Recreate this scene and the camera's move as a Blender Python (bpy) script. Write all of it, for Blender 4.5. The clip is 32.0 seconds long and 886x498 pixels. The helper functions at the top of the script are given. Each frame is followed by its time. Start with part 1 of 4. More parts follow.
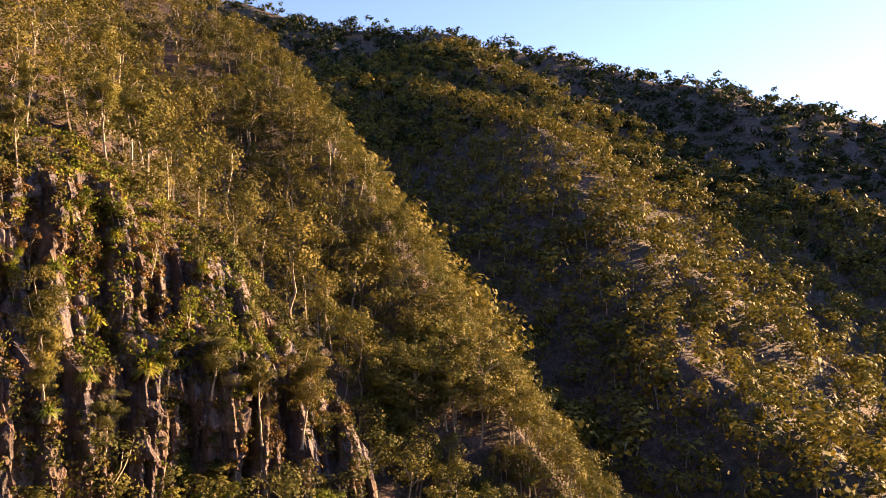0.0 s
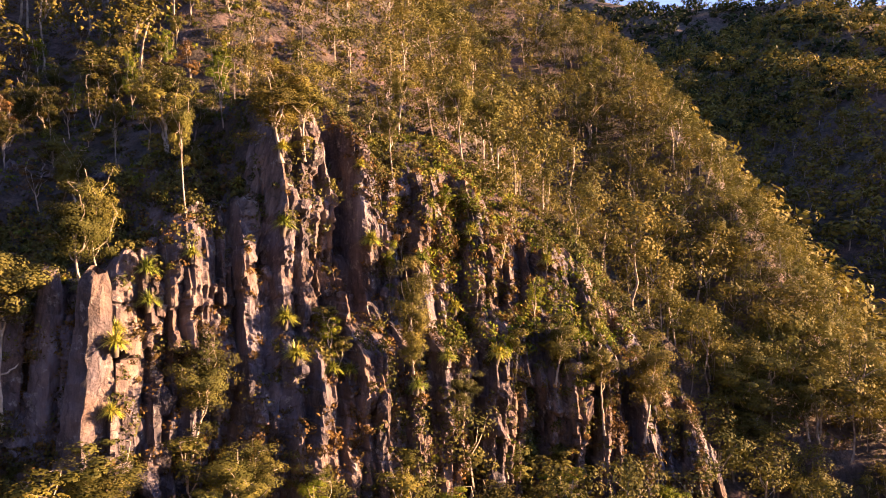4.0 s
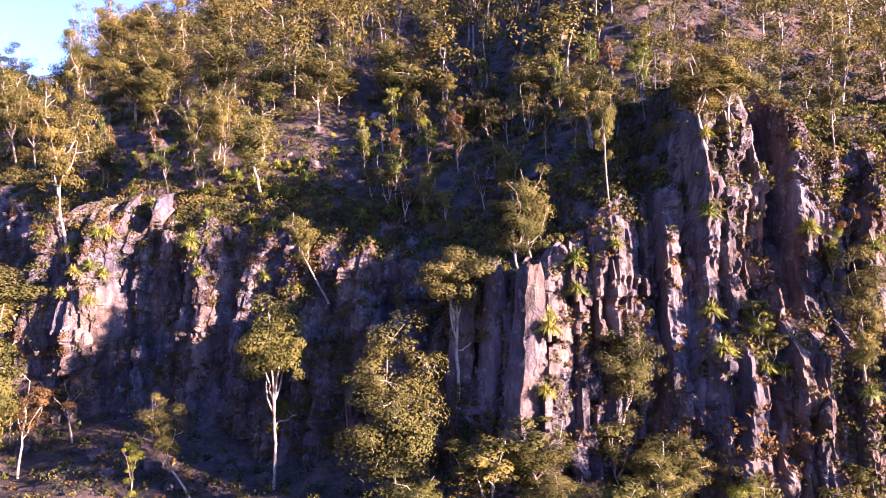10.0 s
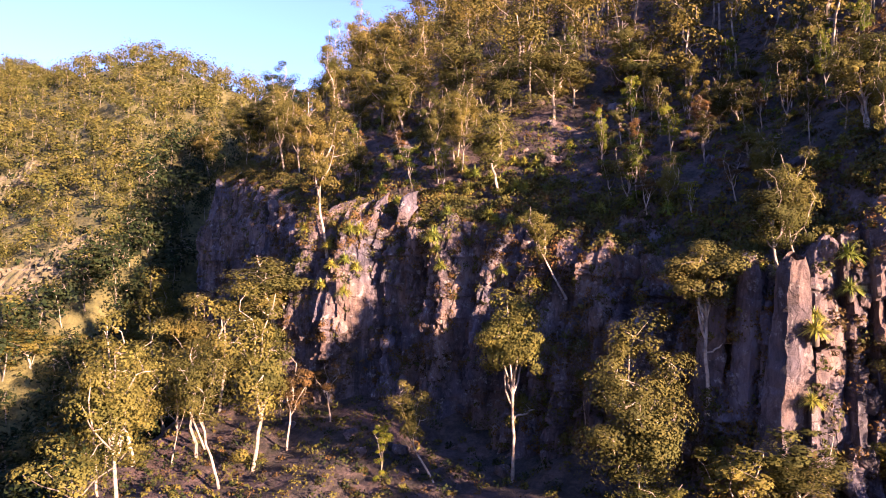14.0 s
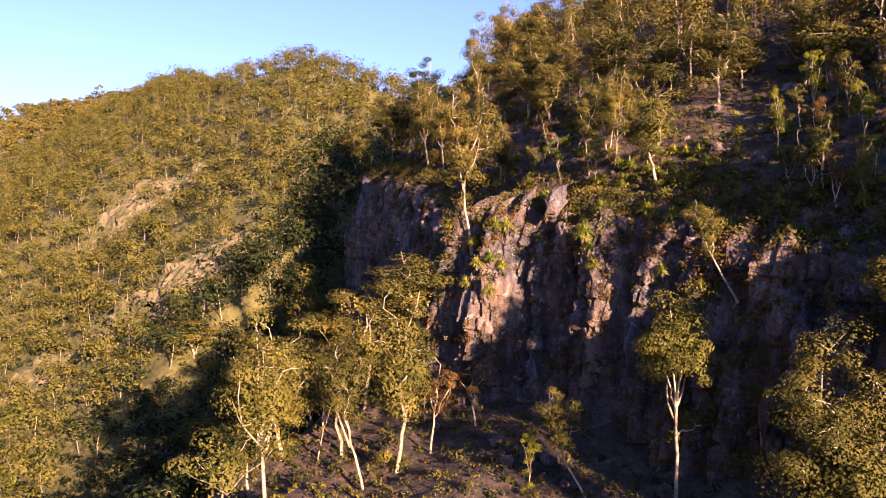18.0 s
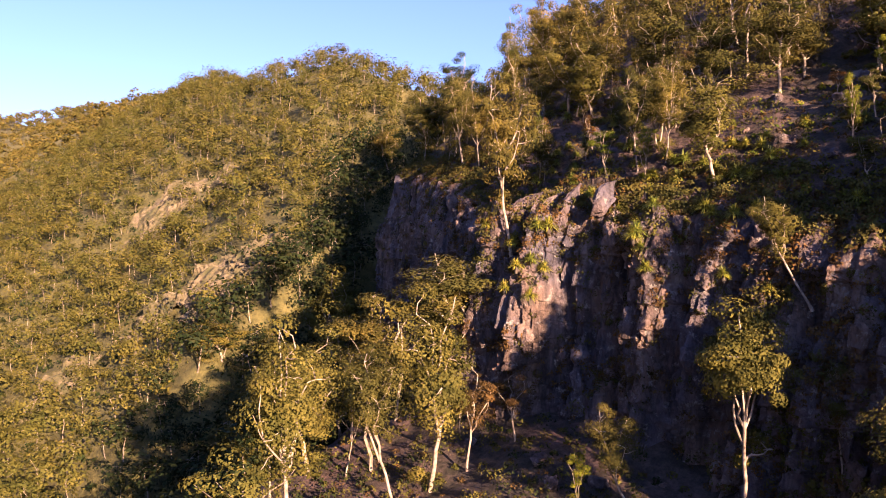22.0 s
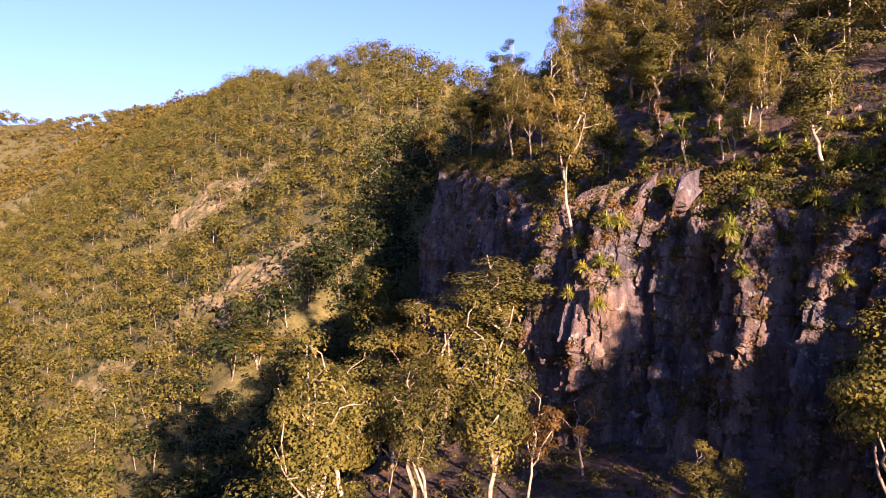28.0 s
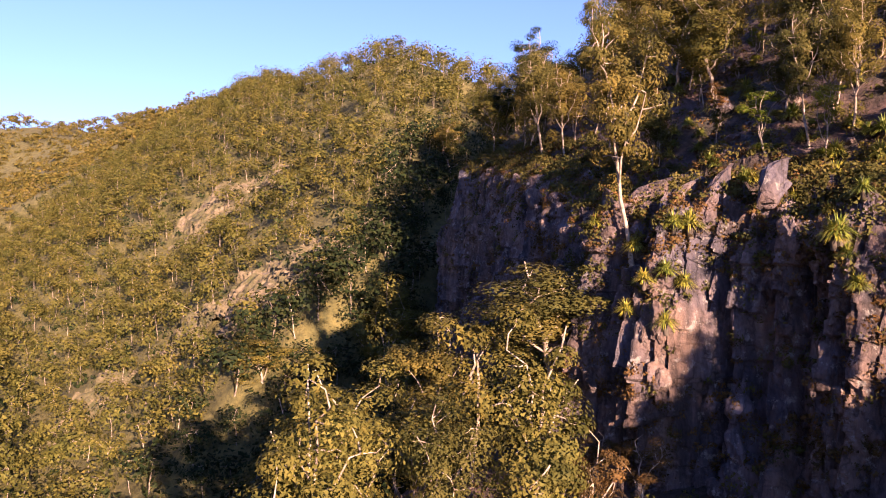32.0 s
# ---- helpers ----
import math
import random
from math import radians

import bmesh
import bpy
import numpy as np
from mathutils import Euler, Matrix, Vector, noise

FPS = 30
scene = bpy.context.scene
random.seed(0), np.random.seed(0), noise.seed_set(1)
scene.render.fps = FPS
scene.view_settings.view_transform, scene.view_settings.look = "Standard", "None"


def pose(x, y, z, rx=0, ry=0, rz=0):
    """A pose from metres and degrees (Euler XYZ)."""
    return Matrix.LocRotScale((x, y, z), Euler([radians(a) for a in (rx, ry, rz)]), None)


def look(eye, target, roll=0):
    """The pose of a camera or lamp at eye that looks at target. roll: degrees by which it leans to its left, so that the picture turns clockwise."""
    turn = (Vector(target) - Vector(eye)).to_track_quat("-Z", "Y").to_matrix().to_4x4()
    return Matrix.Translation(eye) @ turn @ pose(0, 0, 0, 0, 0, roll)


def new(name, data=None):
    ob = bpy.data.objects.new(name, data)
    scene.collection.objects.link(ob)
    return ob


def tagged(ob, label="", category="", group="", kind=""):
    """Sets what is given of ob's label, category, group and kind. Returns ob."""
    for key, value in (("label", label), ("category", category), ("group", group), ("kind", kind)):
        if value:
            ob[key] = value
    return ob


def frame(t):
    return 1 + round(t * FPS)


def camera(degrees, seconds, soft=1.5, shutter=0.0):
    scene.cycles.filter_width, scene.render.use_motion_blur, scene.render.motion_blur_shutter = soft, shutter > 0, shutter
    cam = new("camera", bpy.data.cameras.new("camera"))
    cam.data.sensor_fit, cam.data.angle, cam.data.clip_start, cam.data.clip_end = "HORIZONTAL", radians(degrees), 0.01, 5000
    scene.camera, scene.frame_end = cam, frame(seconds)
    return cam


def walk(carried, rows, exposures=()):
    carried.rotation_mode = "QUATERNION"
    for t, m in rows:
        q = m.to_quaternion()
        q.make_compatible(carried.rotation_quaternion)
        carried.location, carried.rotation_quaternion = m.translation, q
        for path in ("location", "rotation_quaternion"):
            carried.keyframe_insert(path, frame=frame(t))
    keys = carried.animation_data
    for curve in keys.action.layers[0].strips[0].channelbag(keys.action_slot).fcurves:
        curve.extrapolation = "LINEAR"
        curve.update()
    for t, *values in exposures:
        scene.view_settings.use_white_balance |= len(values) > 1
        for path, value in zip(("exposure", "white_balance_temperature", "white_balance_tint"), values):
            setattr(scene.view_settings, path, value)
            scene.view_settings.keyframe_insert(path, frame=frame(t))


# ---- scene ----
# Seconds; eye in metres; turn to the left from +y, tilt up and lean in degrees.
PATH = [
    (0, 0.00, 0.00, 0.00, -48.19, 1.72, -0.17),
    (1, 0.00, 0.00, 0.00, -41.81, 1.52, -0.01),
    (2, 0.00, 0.00, 0.00, -35.11, 1.35, 0.17),
    (3, 0.00, 0.00, 0.00, -28.72, 1.18, 0.22),
    (3.5, 0.00, 0.00, 0.00, -25.37, 1.10, 0.22),
    (5.5, 0.00, 0.00, 0.00, -13.28, 0.85, 0.04),
    (6, 0.00, 0.00, 0.00, -10.61, 0.78, 0.05),
    (7, 0.00, 0.00, 0.00, -5.37, 0.66, 0.01),
    (8, 0.00, 0.00, 0.00, -0.29, 0.56, 0.02),
    (9, 0.00, 0.00, 0.00, 4.77, 0.43, -0.07),
    (10, 0.00, 0.00, 0.00, 9.88, 0.34, -0.16),
    (11, 0.00, 0.00, 0.00, 14.86, 0.30, -0.22),
    (12, 0.00, 0.00, 0.00, 20.03, 0.20, -0.27),
    (13, -0.25, 0.08, -0.07, 24.48, 0.13, -0.22),
    (14, -0.69, 0.54, -0.13, 27.70, 0.12, -0.15),
    (14.5, -0.89, 0.80, -0.14, 28.96, 0.11, -0.15),
    (16.5, -1.95, 2.17, -0.16, 34.91, -0.01, -0.05),
    (17, -2.28, 2.56, -0.16, 36.53, -0.05, -0.08),
    (18, -2.93, 3.28, -0.11, 38.74, -0.12, -0.02),
    (19, -3.65, 4.04, -0.14, 39.46, -0.08, 0.05),
    (20, -4.48, 4.86, -0.15, 40.47, -0.04, 0.13),
    (21, -5.33, 5.75, -0.13, 41.11, -0.03, 0.11),
    (22, -6.27, 6.66, -0.16, 41.19, 0.02, 0.11),
    (23, -7.17, 7.68, -0.13, 41.68, -0.01, 0.10),
    (24, -8.08, 8.56, -0.16, 42.49, 0.00, 0.10),
    (25, -9.00, 9.44, -0.18, 43.36, 0.03, 0.07),
    (26, -9.92, 10.33, -0.16, 43.94, 0.02, 0.02),
    (26.5, -10.46, 10.84, -0.15, 44.21, 0.01, -0.00),
    (28.5, -13.36, 13.12, -0.18, 44.54, 0.12, 0.01),
    (29, -14.23, 13.79, -0.16, 44.63, 0.15, -0.01),
    (30, -16.13, 15.28, -0.13, 44.83, 0.22, 0.07),
    (31, -18.06, 16.88, -0.13, 45.11, 0.34, 0.11),
    (32, -19.95, 18.39, -0.08, 45.49, 0.41, 0.13),
]


def heading(row):
    t, x, y, z, yaw, pitch, roll = row
    a, b = radians(yaw), radians(pitch)
    ahead = Vector((-math.sin(a) * math.cos(b), math.cos(a) * math.cos(b), math.sin(b)))
    eye = Vector((x, y, z))
    return t, look(eye, eye + ahead * 10, roll)


cam = camera(61.98, 32.0, 1.0)
walk(cam, [heading(row) for row in PATH], [(0, 2.8, 7600, 32), (3.5, 2.95, 7500, 43), (6, 3.25, 6500, 55), (9, 3.3, 5300, 58), (13, 2.95, 5700, 55), (17, 2.5, 6400, 46), (26, 2.34, 6100, 49), (32, 2.3, 6000, 51)])

# ---- daylight: a low sun over the valley's right side ----
SUN_AZ, SUN_EL = radians(109.2), radians(13.3)
world = bpy.data.worlds.new("sky")
scene.world = world
world.use_nodes = True
wn = world.node_tree
sky = wn.nodes.new("ShaderNodeTexSky")
sky.sky_type, sky.sun_disc, sky.sun_elevation, sky.sun_rotation = "NISHITA", False, SUN_EL, SUN_AZ
sky.air_density, sky.dust_density, sky.ozone_density = 1.0, 0.15, 1.6
wn.nodes["Background"].inputs[1].default_value = 0.047
cast = wn.nodes.new("ShaderNodeMix")
cast.data_type, cast.blend_type = "RGBA", "MULTIPLY"
cast.inputs[0].default_value, cast.inputs[7].default_value = 1.0, (0.76, 0.96, 1.28, 1)
wn.links.new(sky.outputs[0], cast.inputs[6])
wn.links.new(cast.outputs[2], wn.nodes["Background"].inputs[0])
lamp = bpy.data.lights.new("sun", "SUN")
lamp.energy, lamp.angle, lamp.color = 5.0, radians(0.6), (1.0, 0.72, 0.37)
sun = new("sun", lamp)
sun.matrix_world = look((math.sin(SUN_AZ) * math.cos(SUN_EL) * 400, math.cos(SUN_AZ) * math.cos(SUN_EL) * 400, math.sin(SUN_EL) * 400), (0, 0, 0))


# ---- noise in numpy, for land and rock ----
def lattice(ix, iy, iz, seed):
    h = (ix.astype(np.int64) * 374761393 + iy.astype(np.int64) * 668265263 + iz.astype(np.int64) * 2147483647 + seed * 974711) & 0xFFFFFFFF
    h = ((h ^ (h >> 13)) * 1274126177) & 0xFFFFFFFF
    h = ((h ^ (h >> 16)) * 2246822519) & 0xFFFFFFFF
    return ((h ^ (h >> 15)) & 0xFFFFFF) / float(0xFFFFFF) * 2 - 1


def vnoise(x, y, z=None, seed=0):
    """Smooth value noise, -1 to 1."""
    x, y = np.asarray(x, float), np.asarray(y, float)
    z = np.zeros_like(x) if z is None else np.asarray(z, float)
    fx, fy, fz = np.floor(x), np.floor(y), np.floor(z)
    ax, ay, az = x - fx, y - fy, z - fz
    ax, ay, az = (a * a * (3 - 2 * a) for a in (ax, ay, az))
    out = 0
    for i in (0, 1):
        for j in (0, 1):
            for k in (0, 1):
                w = (ax if i else 1 - ax) * (ay if j else 1 - ay) * (az if k else 1 - az)
                out = out + w * lattice(fx + i, fy + j, fz + k, seed)
    return out


def fbm(x, y, z=None, octaves=4, seed=0):
    out, amp = 0, 1.0
    for o in range(octaves):
        out = out + amp * vnoise(x * 2**o, y * 2**o, None if z is None else z * 2**o, seed + o * 17)
        amp *= 0.5
    return out


# ---- the lie of the land ----
# The cliff's line from the valley's right to its left: x, y, top, foot.
CLIFF = np.array([
    (81.8, 13.1, -39.2, -39.2), (61.0, 39.2, -26.2, -27.3), (48.0, 49.1, -15.3, -20.7), (39.2, 52.9, -6.5, -19.1), (34.3, 54.0, -0.5, -18.0), (28.3, 54.7, 3.3, -16.9), (21.8, 55.0, 6.5, -15.8), (16.6, 54.4, 7.0, -14.5), (14.9, 54.2, 9.6, -14.4), (7.9, 52.6, 9.4, -14.1), (6.6, 52.3, 5.4, -14.0), (3.1, 51.5, 3.9, -13.8),
    (-1.5, 50.2, 0, -13.5), (-5, 50.8, -1.5, -13.5),
    (-12, 54.5, -1.5, -15), (-20, 57.6, -0.5, -15.5), (-30, 62.2, 3, -15), (-47, 63.6, 3, -14), (-54.5, 70.5, 1.5, -15), (-79.5, 89, 9.5, -21), (-101, 101, 13.5, -25),
    (-118, 119, 14, -10), (-128, 150, 28, 22)], float)
SEG = np.diff(CLIFF[:, :2], axis=0)
SEG_LEN = np.linalg.norm(SEG, axis=1)
ARC = np.r_[0, np.cumsum(SEG_LEN)]


def along(x, y):
    """Arc length along the cliff's line and the signed distance behind it."""
    best = np.full(x.shape, 1e9)
    s, d = np.zeros(x.shape), np.zeros(x.shape)
    for k in range(len(SEG)):
        ux, uy = SEG[k] / SEG_LEN[k]
        px, py = x - CLIFF[k, 0], y - CLIFF[k, 1]
        q = px * ux + py * uy
        t = q.clip(-1e9 if k == 0 else 0, 1e9 if k == len(SEG) - 1 else SEG_LEN[k])
        far = np.hypot(px - t * ux, py - t * uy)
        side = np.sign(-(ux * py - uy * px) + 1e-9)
        hit = far < best
        best, s, d = np.where(hit, far, best), np.where(hit, ARC[k] + t, s), np.where(hit, far * side, d)
    return s, d


def top_of(s):
    """Height of the cliff's edge: uneven."""
    return np.interp(s, ARC, CLIFF[:, 2]) + 1.1 * vnoise(s / 5.5, s * 0, seed=81) + 0.6 * vnoise(s / 2.2, s * 0, seed=82)


def ridge(x, y, line, slope, back=None):
    """A ridge that falls off on both sides of a line of x, y, height."""
    line = np.array(line, float)
    out = np.full(x.shape, -1e9)
    for a, b in zip(line[:-1], line[1:]):
        v = b[:2] - a[:2]
        t = (((x - a[0]) * v[0] + (y - a[1]) * v[1]) / (v @ v)).clip(0, 1)
        far = np.hypot(x - a[0] - t * v[0], y - a[1] - t * v[1])
        out = np.maximum(out, a[2] + t * (b[2] - a[2]) - slope * np.sqrt(far**2 + 9))
    return out


SPUR = [(66, 18, -30), (55, 32, -24), (50, 44, -10), (50, 52, -3), (53, 66, 10), (59, 82, 23), (66, 110, 44), (70, 160, 78)]
# Unseen ridge added behind the flight to hold back low sky light.
SKY_BLOCK_RIDGE = [(60, -250, 60), (-40, -240, 105), (-180, -215, 120), (-320, -140, 118), (-430, -40, 90)]
LEFT_HILL = [(-128, 182, 32), (-169, 181, 48), (-188, 179, 59), (-202, 177, 64), (-243, 175, 62), (-300, 192, 74), (-390, 220, 87), (-520, 252, 104), (-640, 264, 114), (-720, 195, 113), (-1000, 150, 115)]
MID_RIDGE = [(235, 235, 88), (213, 149, 54), (186, 110, 22), (182, 81, 3), (150, 62, -20)]
LOW_RIDGE = [(180, 90, 0), (137, 61, -16), (132, 46, -21), (125, 33, -28), (118, 23, -38)]
FAR_RIDGE = [(150, 420, 160), (252, 335, 141), (316, 276, 136), (346, 238, 122), (389, 159, 102), (403, 119, 88), (416, 78, 74), (428, 30, 52), (445, -40, 28), (480, -140, 10), (560, -300, 0)]


# Rock faces on the far hillside: x, y, width, height.
OUTCROPS = [(-206, 112, 17, 30), (-192, 122, 16, 13), (-131, 94, 15, 18), (-141, 88, 20, 20), (-149, 81, 11, 13), (-160, 67, 7, 17)]


def bare_rock(x, y):
    out = np.zeros(np.shape(x), bool)
    for ox, oy, w, h in OUTCROPS:
        out |= ((x - ox) / (w * 0.52)) ** 2 + ((y - oy + 3) / (h * 0.45 + 2)) ** 2 < 0.85
    return out


def land(x, y):
    """Height of the ground."""
    x, y = np.asarray(x, float), np.asarray(y, float)
    s, d = along(x, y)
    top, foot = top_of(s), np.interp(s, ARC, CLIFF[:, 3])
    soft = np.interp(x, [-46, -30, -20, -3, 9, 20, 31, 42, 55], [3, 3, 0, 0.5, 3, 3, -1, -12, -22])
    soft = np.where(x < -46, top, soft)
    top = top + (soft - top) * ((d - 2.5) / 12).clip(0, 1)
    slope = np.interp(s, [0, 60, 110, 150, 200], [0.85, 0.8, 0.72, 0.7, 0.68])
    upper = top + slope * (d - 0.3).clip(0, 140) + 0.9 * fbm(x / 9, y / 9, seed=3) + 0.4 * np.round(1.6 * fbm(x / 4, y / 4, seed=4)) / 1.6 * ((d - 5) / 4).clip(0, 1) * (d < 60)
    rib = 5.5 * np.exp(-(((x - 8) / 8) ** 2)) * ((d - 12) / 14).clip(0, 1)
    bowl = 2.0 * np.exp(-(((x + 9) / 10) ** 2)) * ((d - 3) / 14).clip(0, 1)
    upper = upper + (rib - bowl) * (1 - (d - 45) / 30).clip(0, 1)
    crest = np.interp(y, [p[1] for p in SPUR], [p[2] for p in SPUR])
    edge = np.interp(y, [p[1] for p in SPUR], [p[0] for p in SPUR])
    upper = np.minimum(upper, crest + 2.5 - 0.85 * (x - edge))
    carve = 0.6 * np.maximum(-x - 63, (-(x + 7 + 1.43 * (y - 7.5)) / 1.745) * (y < 60)).clip(0, 34) * (d < 0)
    lower = foot - carve - np.interp(s, [0, 70, 95], [0.5, 0.5, 0.28]) * (-d).clip(0, 26) - 0.62 * (-d - 26).clip(0, 90) + 1.2 * fbm(x / 12, y / 12, seed=5)
    k = ((d - 3.4) / 1.6).clip(0, 1)
    z = np.where(d > 5, upper, lower * (1 - k) + upper * k)
    rough = 2.5 * fbm(x / 40, y / 40, seed=9)
    hill = -12 + 0.86 * (y - 85) + 0.36 * (-x - 380).clip(0, 900)
    hill = np.minimum(hill, ridge(x, y, LEFT_HILL, 0.6) + 0 * x)
    hill = np.where(x > -118, hill - (x + 118) * 0.9, hill) + rough * 1.4
    z = np.maximum(z, hill)
    z = np.maximum(z, ridge(x, y, MID_RIDGE, 0.75) + rough)
    z = np.maximum(z, ridge(x, y, LOW_RIDGE, 0.7) + rough)
    z = np.maximum(z, ridge(x, y, FAR_RIDGE, 0.62) + 2 * rough)
    z = np.maximum(z, ridge(x, y, SKY_BLOCK_RIDGE, 0.62) + rough)
    z = np.maximum(z, -62 + rough)
    return z


def ground_at(x, y):
    return float(land(np.array([x]), np.array([y]))[0])


# ---- materials ----
def material(name, rough=0.9):
    m = bpy.data.materials.new(name)
    m.use_nodes = True
    nt = m.node_tree
    bsdf = nt.nodes["Principled BSDF"]
    bsdf.inputs["Roughness"].default_value = rough
    return m, nt, bsdf


def node(nt, kind, **values):
    n = nt.nodes.new(kind)
    for key, value in values.items():
        n.inputs[key].default_value = value
    return n


def ramp(nt, source, stops):
    r = nt.nodes.new("ShaderNodeValToRGB")
    while len(r.color_ramp.elements) < len(stops):
        r.color_ramp.elements.new(0.5)
    for e, (at, colour) in zip(r.color_ramp.elements, stops):
        e.position, e.color = at, (*colour, 1)
    nt.links.new(source, r.inputs[0])
    return r.outputs[0]


def noise_tex(nt, scale, detail=4, rough=0.55, vector=None):
    n = node(nt, "ShaderNodeTexNoise", Scale=scale, Detail=detail, Roughness=rough)
    if vector is not None:
        nt.links.new(vector, n.inputs["Vector"])
    return n.outputs["Fac"]


def mix(nt, fac, a, b, blend="MIX"):
    m = nt.nodes.new("ShaderNodeMix")
    m.data_type, m.blend_type = "RGBA", blend
    for value, socket in ((fac, m.inputs[0]), (a, m.inputs[6]), (b, m.inputs[7])):
        if isinstance(value, (int, float)):
            socket.default_value = value
        elif isinstance(value, tuple):
            socket.default_value = (*value, 1)
        else:
            nt.links.new(value, socket)
    return m.outputs[2]


def world_place(nt):
    return nt.nodes.new("ShaderNodeNewGeometry").outputs["Position"]


def bump(nt, bsdf, height, strength, distance):
    b = node(nt, "ShaderNodeBump", Strength=strength, Distance=distance)
    nt.links.new(height, b.inputs["Height"])
    nt.links.new(b.outputs[0], bsdf.inputs["Normal"])


def leaf_material(name, stops):
    m, nt, bsdf = material(name, 0.7)
    geo, info = nt.nodes.new("ShaderNodeNewGeometry"), nt.nodes.new("ShaderNodeObjectInfo")
    base = ramp(nt, geo.outputs["Random Per Island"], stops)
    tone = ramp(nt, info.outputs["Random"], [(0, (0.58, 0.6, 0.58)), (0.5, (0.69, 0.68, 0.68)), (1, (0.84, 0.75, 0.64))])
    patch = ramp(nt, noise_tex(nt, 0.12, 2, vector=geo.outputs["Position"]), [(0.3, (0.75, 0.85, 0.75)), (0.7, (1.2, 1.08, 0.9))])
    clump = ramp(nt, noise_tex(nt, 0.42, 3, 0.6, geo.outputs["Position"]), [(0.36, (0.42, 0.46, 0.45)), (0.5, (0.95, 0.95, 0.95)), (0.66, (1.4, 1.32, 1.25))])
    colour = mix(nt, 1.0, mix(nt, 1.0, mix(nt, 1.0, base, tone, "MULTIPLY"), patch, "MULTIPLY"), clump, "MULTIPLY")
    nt.links.new(colour, bsdf.inputs["Base Color"])
    bsdf.inputs["Specular IOR Level"].default_value = 0.1
    soft = node(nt, "ShaderNodeBsdfTranslucent")
    nt.links.new(colour, soft.inputs[0])
    both = node(nt, "ShaderNodeMixShader", Fac=0.2)
    nt.links.new(bsdf.outputs[0], both.inputs[1])
    nt.links.new(soft.outputs[0], both.inputs[2])
    nt.links.new(both.outputs[0], nt.nodes["Material Output"].inputs[0])
    return m


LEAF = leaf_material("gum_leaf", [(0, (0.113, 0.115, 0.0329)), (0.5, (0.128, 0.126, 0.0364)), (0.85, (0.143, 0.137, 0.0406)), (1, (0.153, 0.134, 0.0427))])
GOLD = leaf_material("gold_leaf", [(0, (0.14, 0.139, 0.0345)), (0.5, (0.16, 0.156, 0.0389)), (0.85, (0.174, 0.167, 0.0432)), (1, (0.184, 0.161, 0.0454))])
FRESH = leaf_material("bright_leaf", [(0, (0.0832, 0.135, 0.0156)), (0.6, (0.177, 0.229, 0.0208)), (1, (0.27, 0.26, 0.0312))])
# Near-black leaves: shade is put into the colour of these trees and scrub.
SHADE_LEAF = leaf_material("shade_leaf", [(0, (0.0175, 0.035, 0.014)), (0.6, (0.035, 0.056, 0.021)), (1, (0.063, 0.07, 0.028))])
RUSSET = leaf_material("russet_leaf", [(0, (0.112, 0.072, 0.028)), (0.6, (0.168, 0.104, 0.04)), (1, (0.216, 0.136, 0.056))])


def make_bark(name="pale_bark", k=1.0):
    m, nt, bsdf = material(name, 0.8)
    at = world_place(nt)
    n = noise_tex(nt, 2.2, 5, vector=at)
    nt.links.new(ramp(nt, n, [(0.3, (0.1 * k, 0.08 * k, 0.06 * k)), (0.48, (0.26 * k, 0.215 * k, 0.165 * k)), (0.7, (0.42 * k, 0.36 * k, 0.29 * k))]), bsdf.inputs["Base Color"])
    bump(nt, bsdf, n, 0.4, 0.04)
    return m


def make_rock():
    m, nt, bsdf = material("cliff_rock", 0.92)
    at = world_place(nt)
    stretch = node(nt, "ShaderNodeMapping")
    stretch.inputs["Scale"].default_value = (1, 1, 0.26)
    nt.links.new(at, stretch.inputs[0])
    streak = noise_tex(nt, 0.6, 9, 0.72, stretch.outputs[0])
    base = ramp(nt, streak, [(0.34, (0.02, 0.019, 0.025)), (0.44, (0.06, 0.053, 0.06)), (0.52, (0.115, 0.098, 0.104)), (0.6, (0.16, 0.14, 0.146)), (0.72, (0.24, 0.23, 0.235))])
    broad = ramp(nt, noise_tex(nt, 0.2, 4, vector=at), [(0.38, (0.78, 0.82, 0.95)), (0.6, (1.22, 0.98, 0.74))])
    lichen = ramp(nt, noise_tex(nt, 1.3, 8, 0.75, at), [(0.56, (0, 0, 0)), (0.63, (0.85, 0.85, 0.85))])
    colour = mix(nt, lichen, mix(nt, 1.0, base, broad, "MULTIPLY"), (0.25, 0.245, 0.23))
    cells = node(nt, "ShaderNodeTexVoronoi", Scale=0.6)
    cells.feature = "DISTANCE_TO_EDGE"
    wobble = node(nt, "ShaderNodeVectorMath")
    wobble.operation = "ADD"
    shake = node(nt, "ShaderNodeTexNoise", Scale=1.3, Detail=4)
    nt.links.new(stretch.outputs[0], wobble.inputs[0])
    nt.links.new(shake.outputs["Color"], wobble.inputs[1])
    nt.links.new(at, shake.inputs["Vector"])
    nt.links.new(wobble.outputs[0], cells.inputs["Vector"])
    crack = ramp(nt, cells.outputs["Distance"], [(0.0, (0.62, 0.6, 0.6)), (0.04, (1, 1, 1))])
    nt.links.new(mix(nt, 1.0, colour, crack, "MULTIPLY"), bsdf.inputs["Base Color"])
    fine = noise_tex(nt, 3.2, 9, 0.72, at)
    b1 = node(nt, "ShaderNodeBump", Strength=0.6, Distance=0.25)
    nt.links.new(crack, b1.inputs["Height"])
    b2 = node(nt, "ShaderNodeBump", Strength=0.9, Distance=0.35)
    nt.links.new(fine, b2.inputs["Height"])
    nt.links.new(b1.outputs[0], b2.inputs["Normal"])
    nt.links.new(b2.outputs[0], bsdf.inputs["Normal"])
    return m


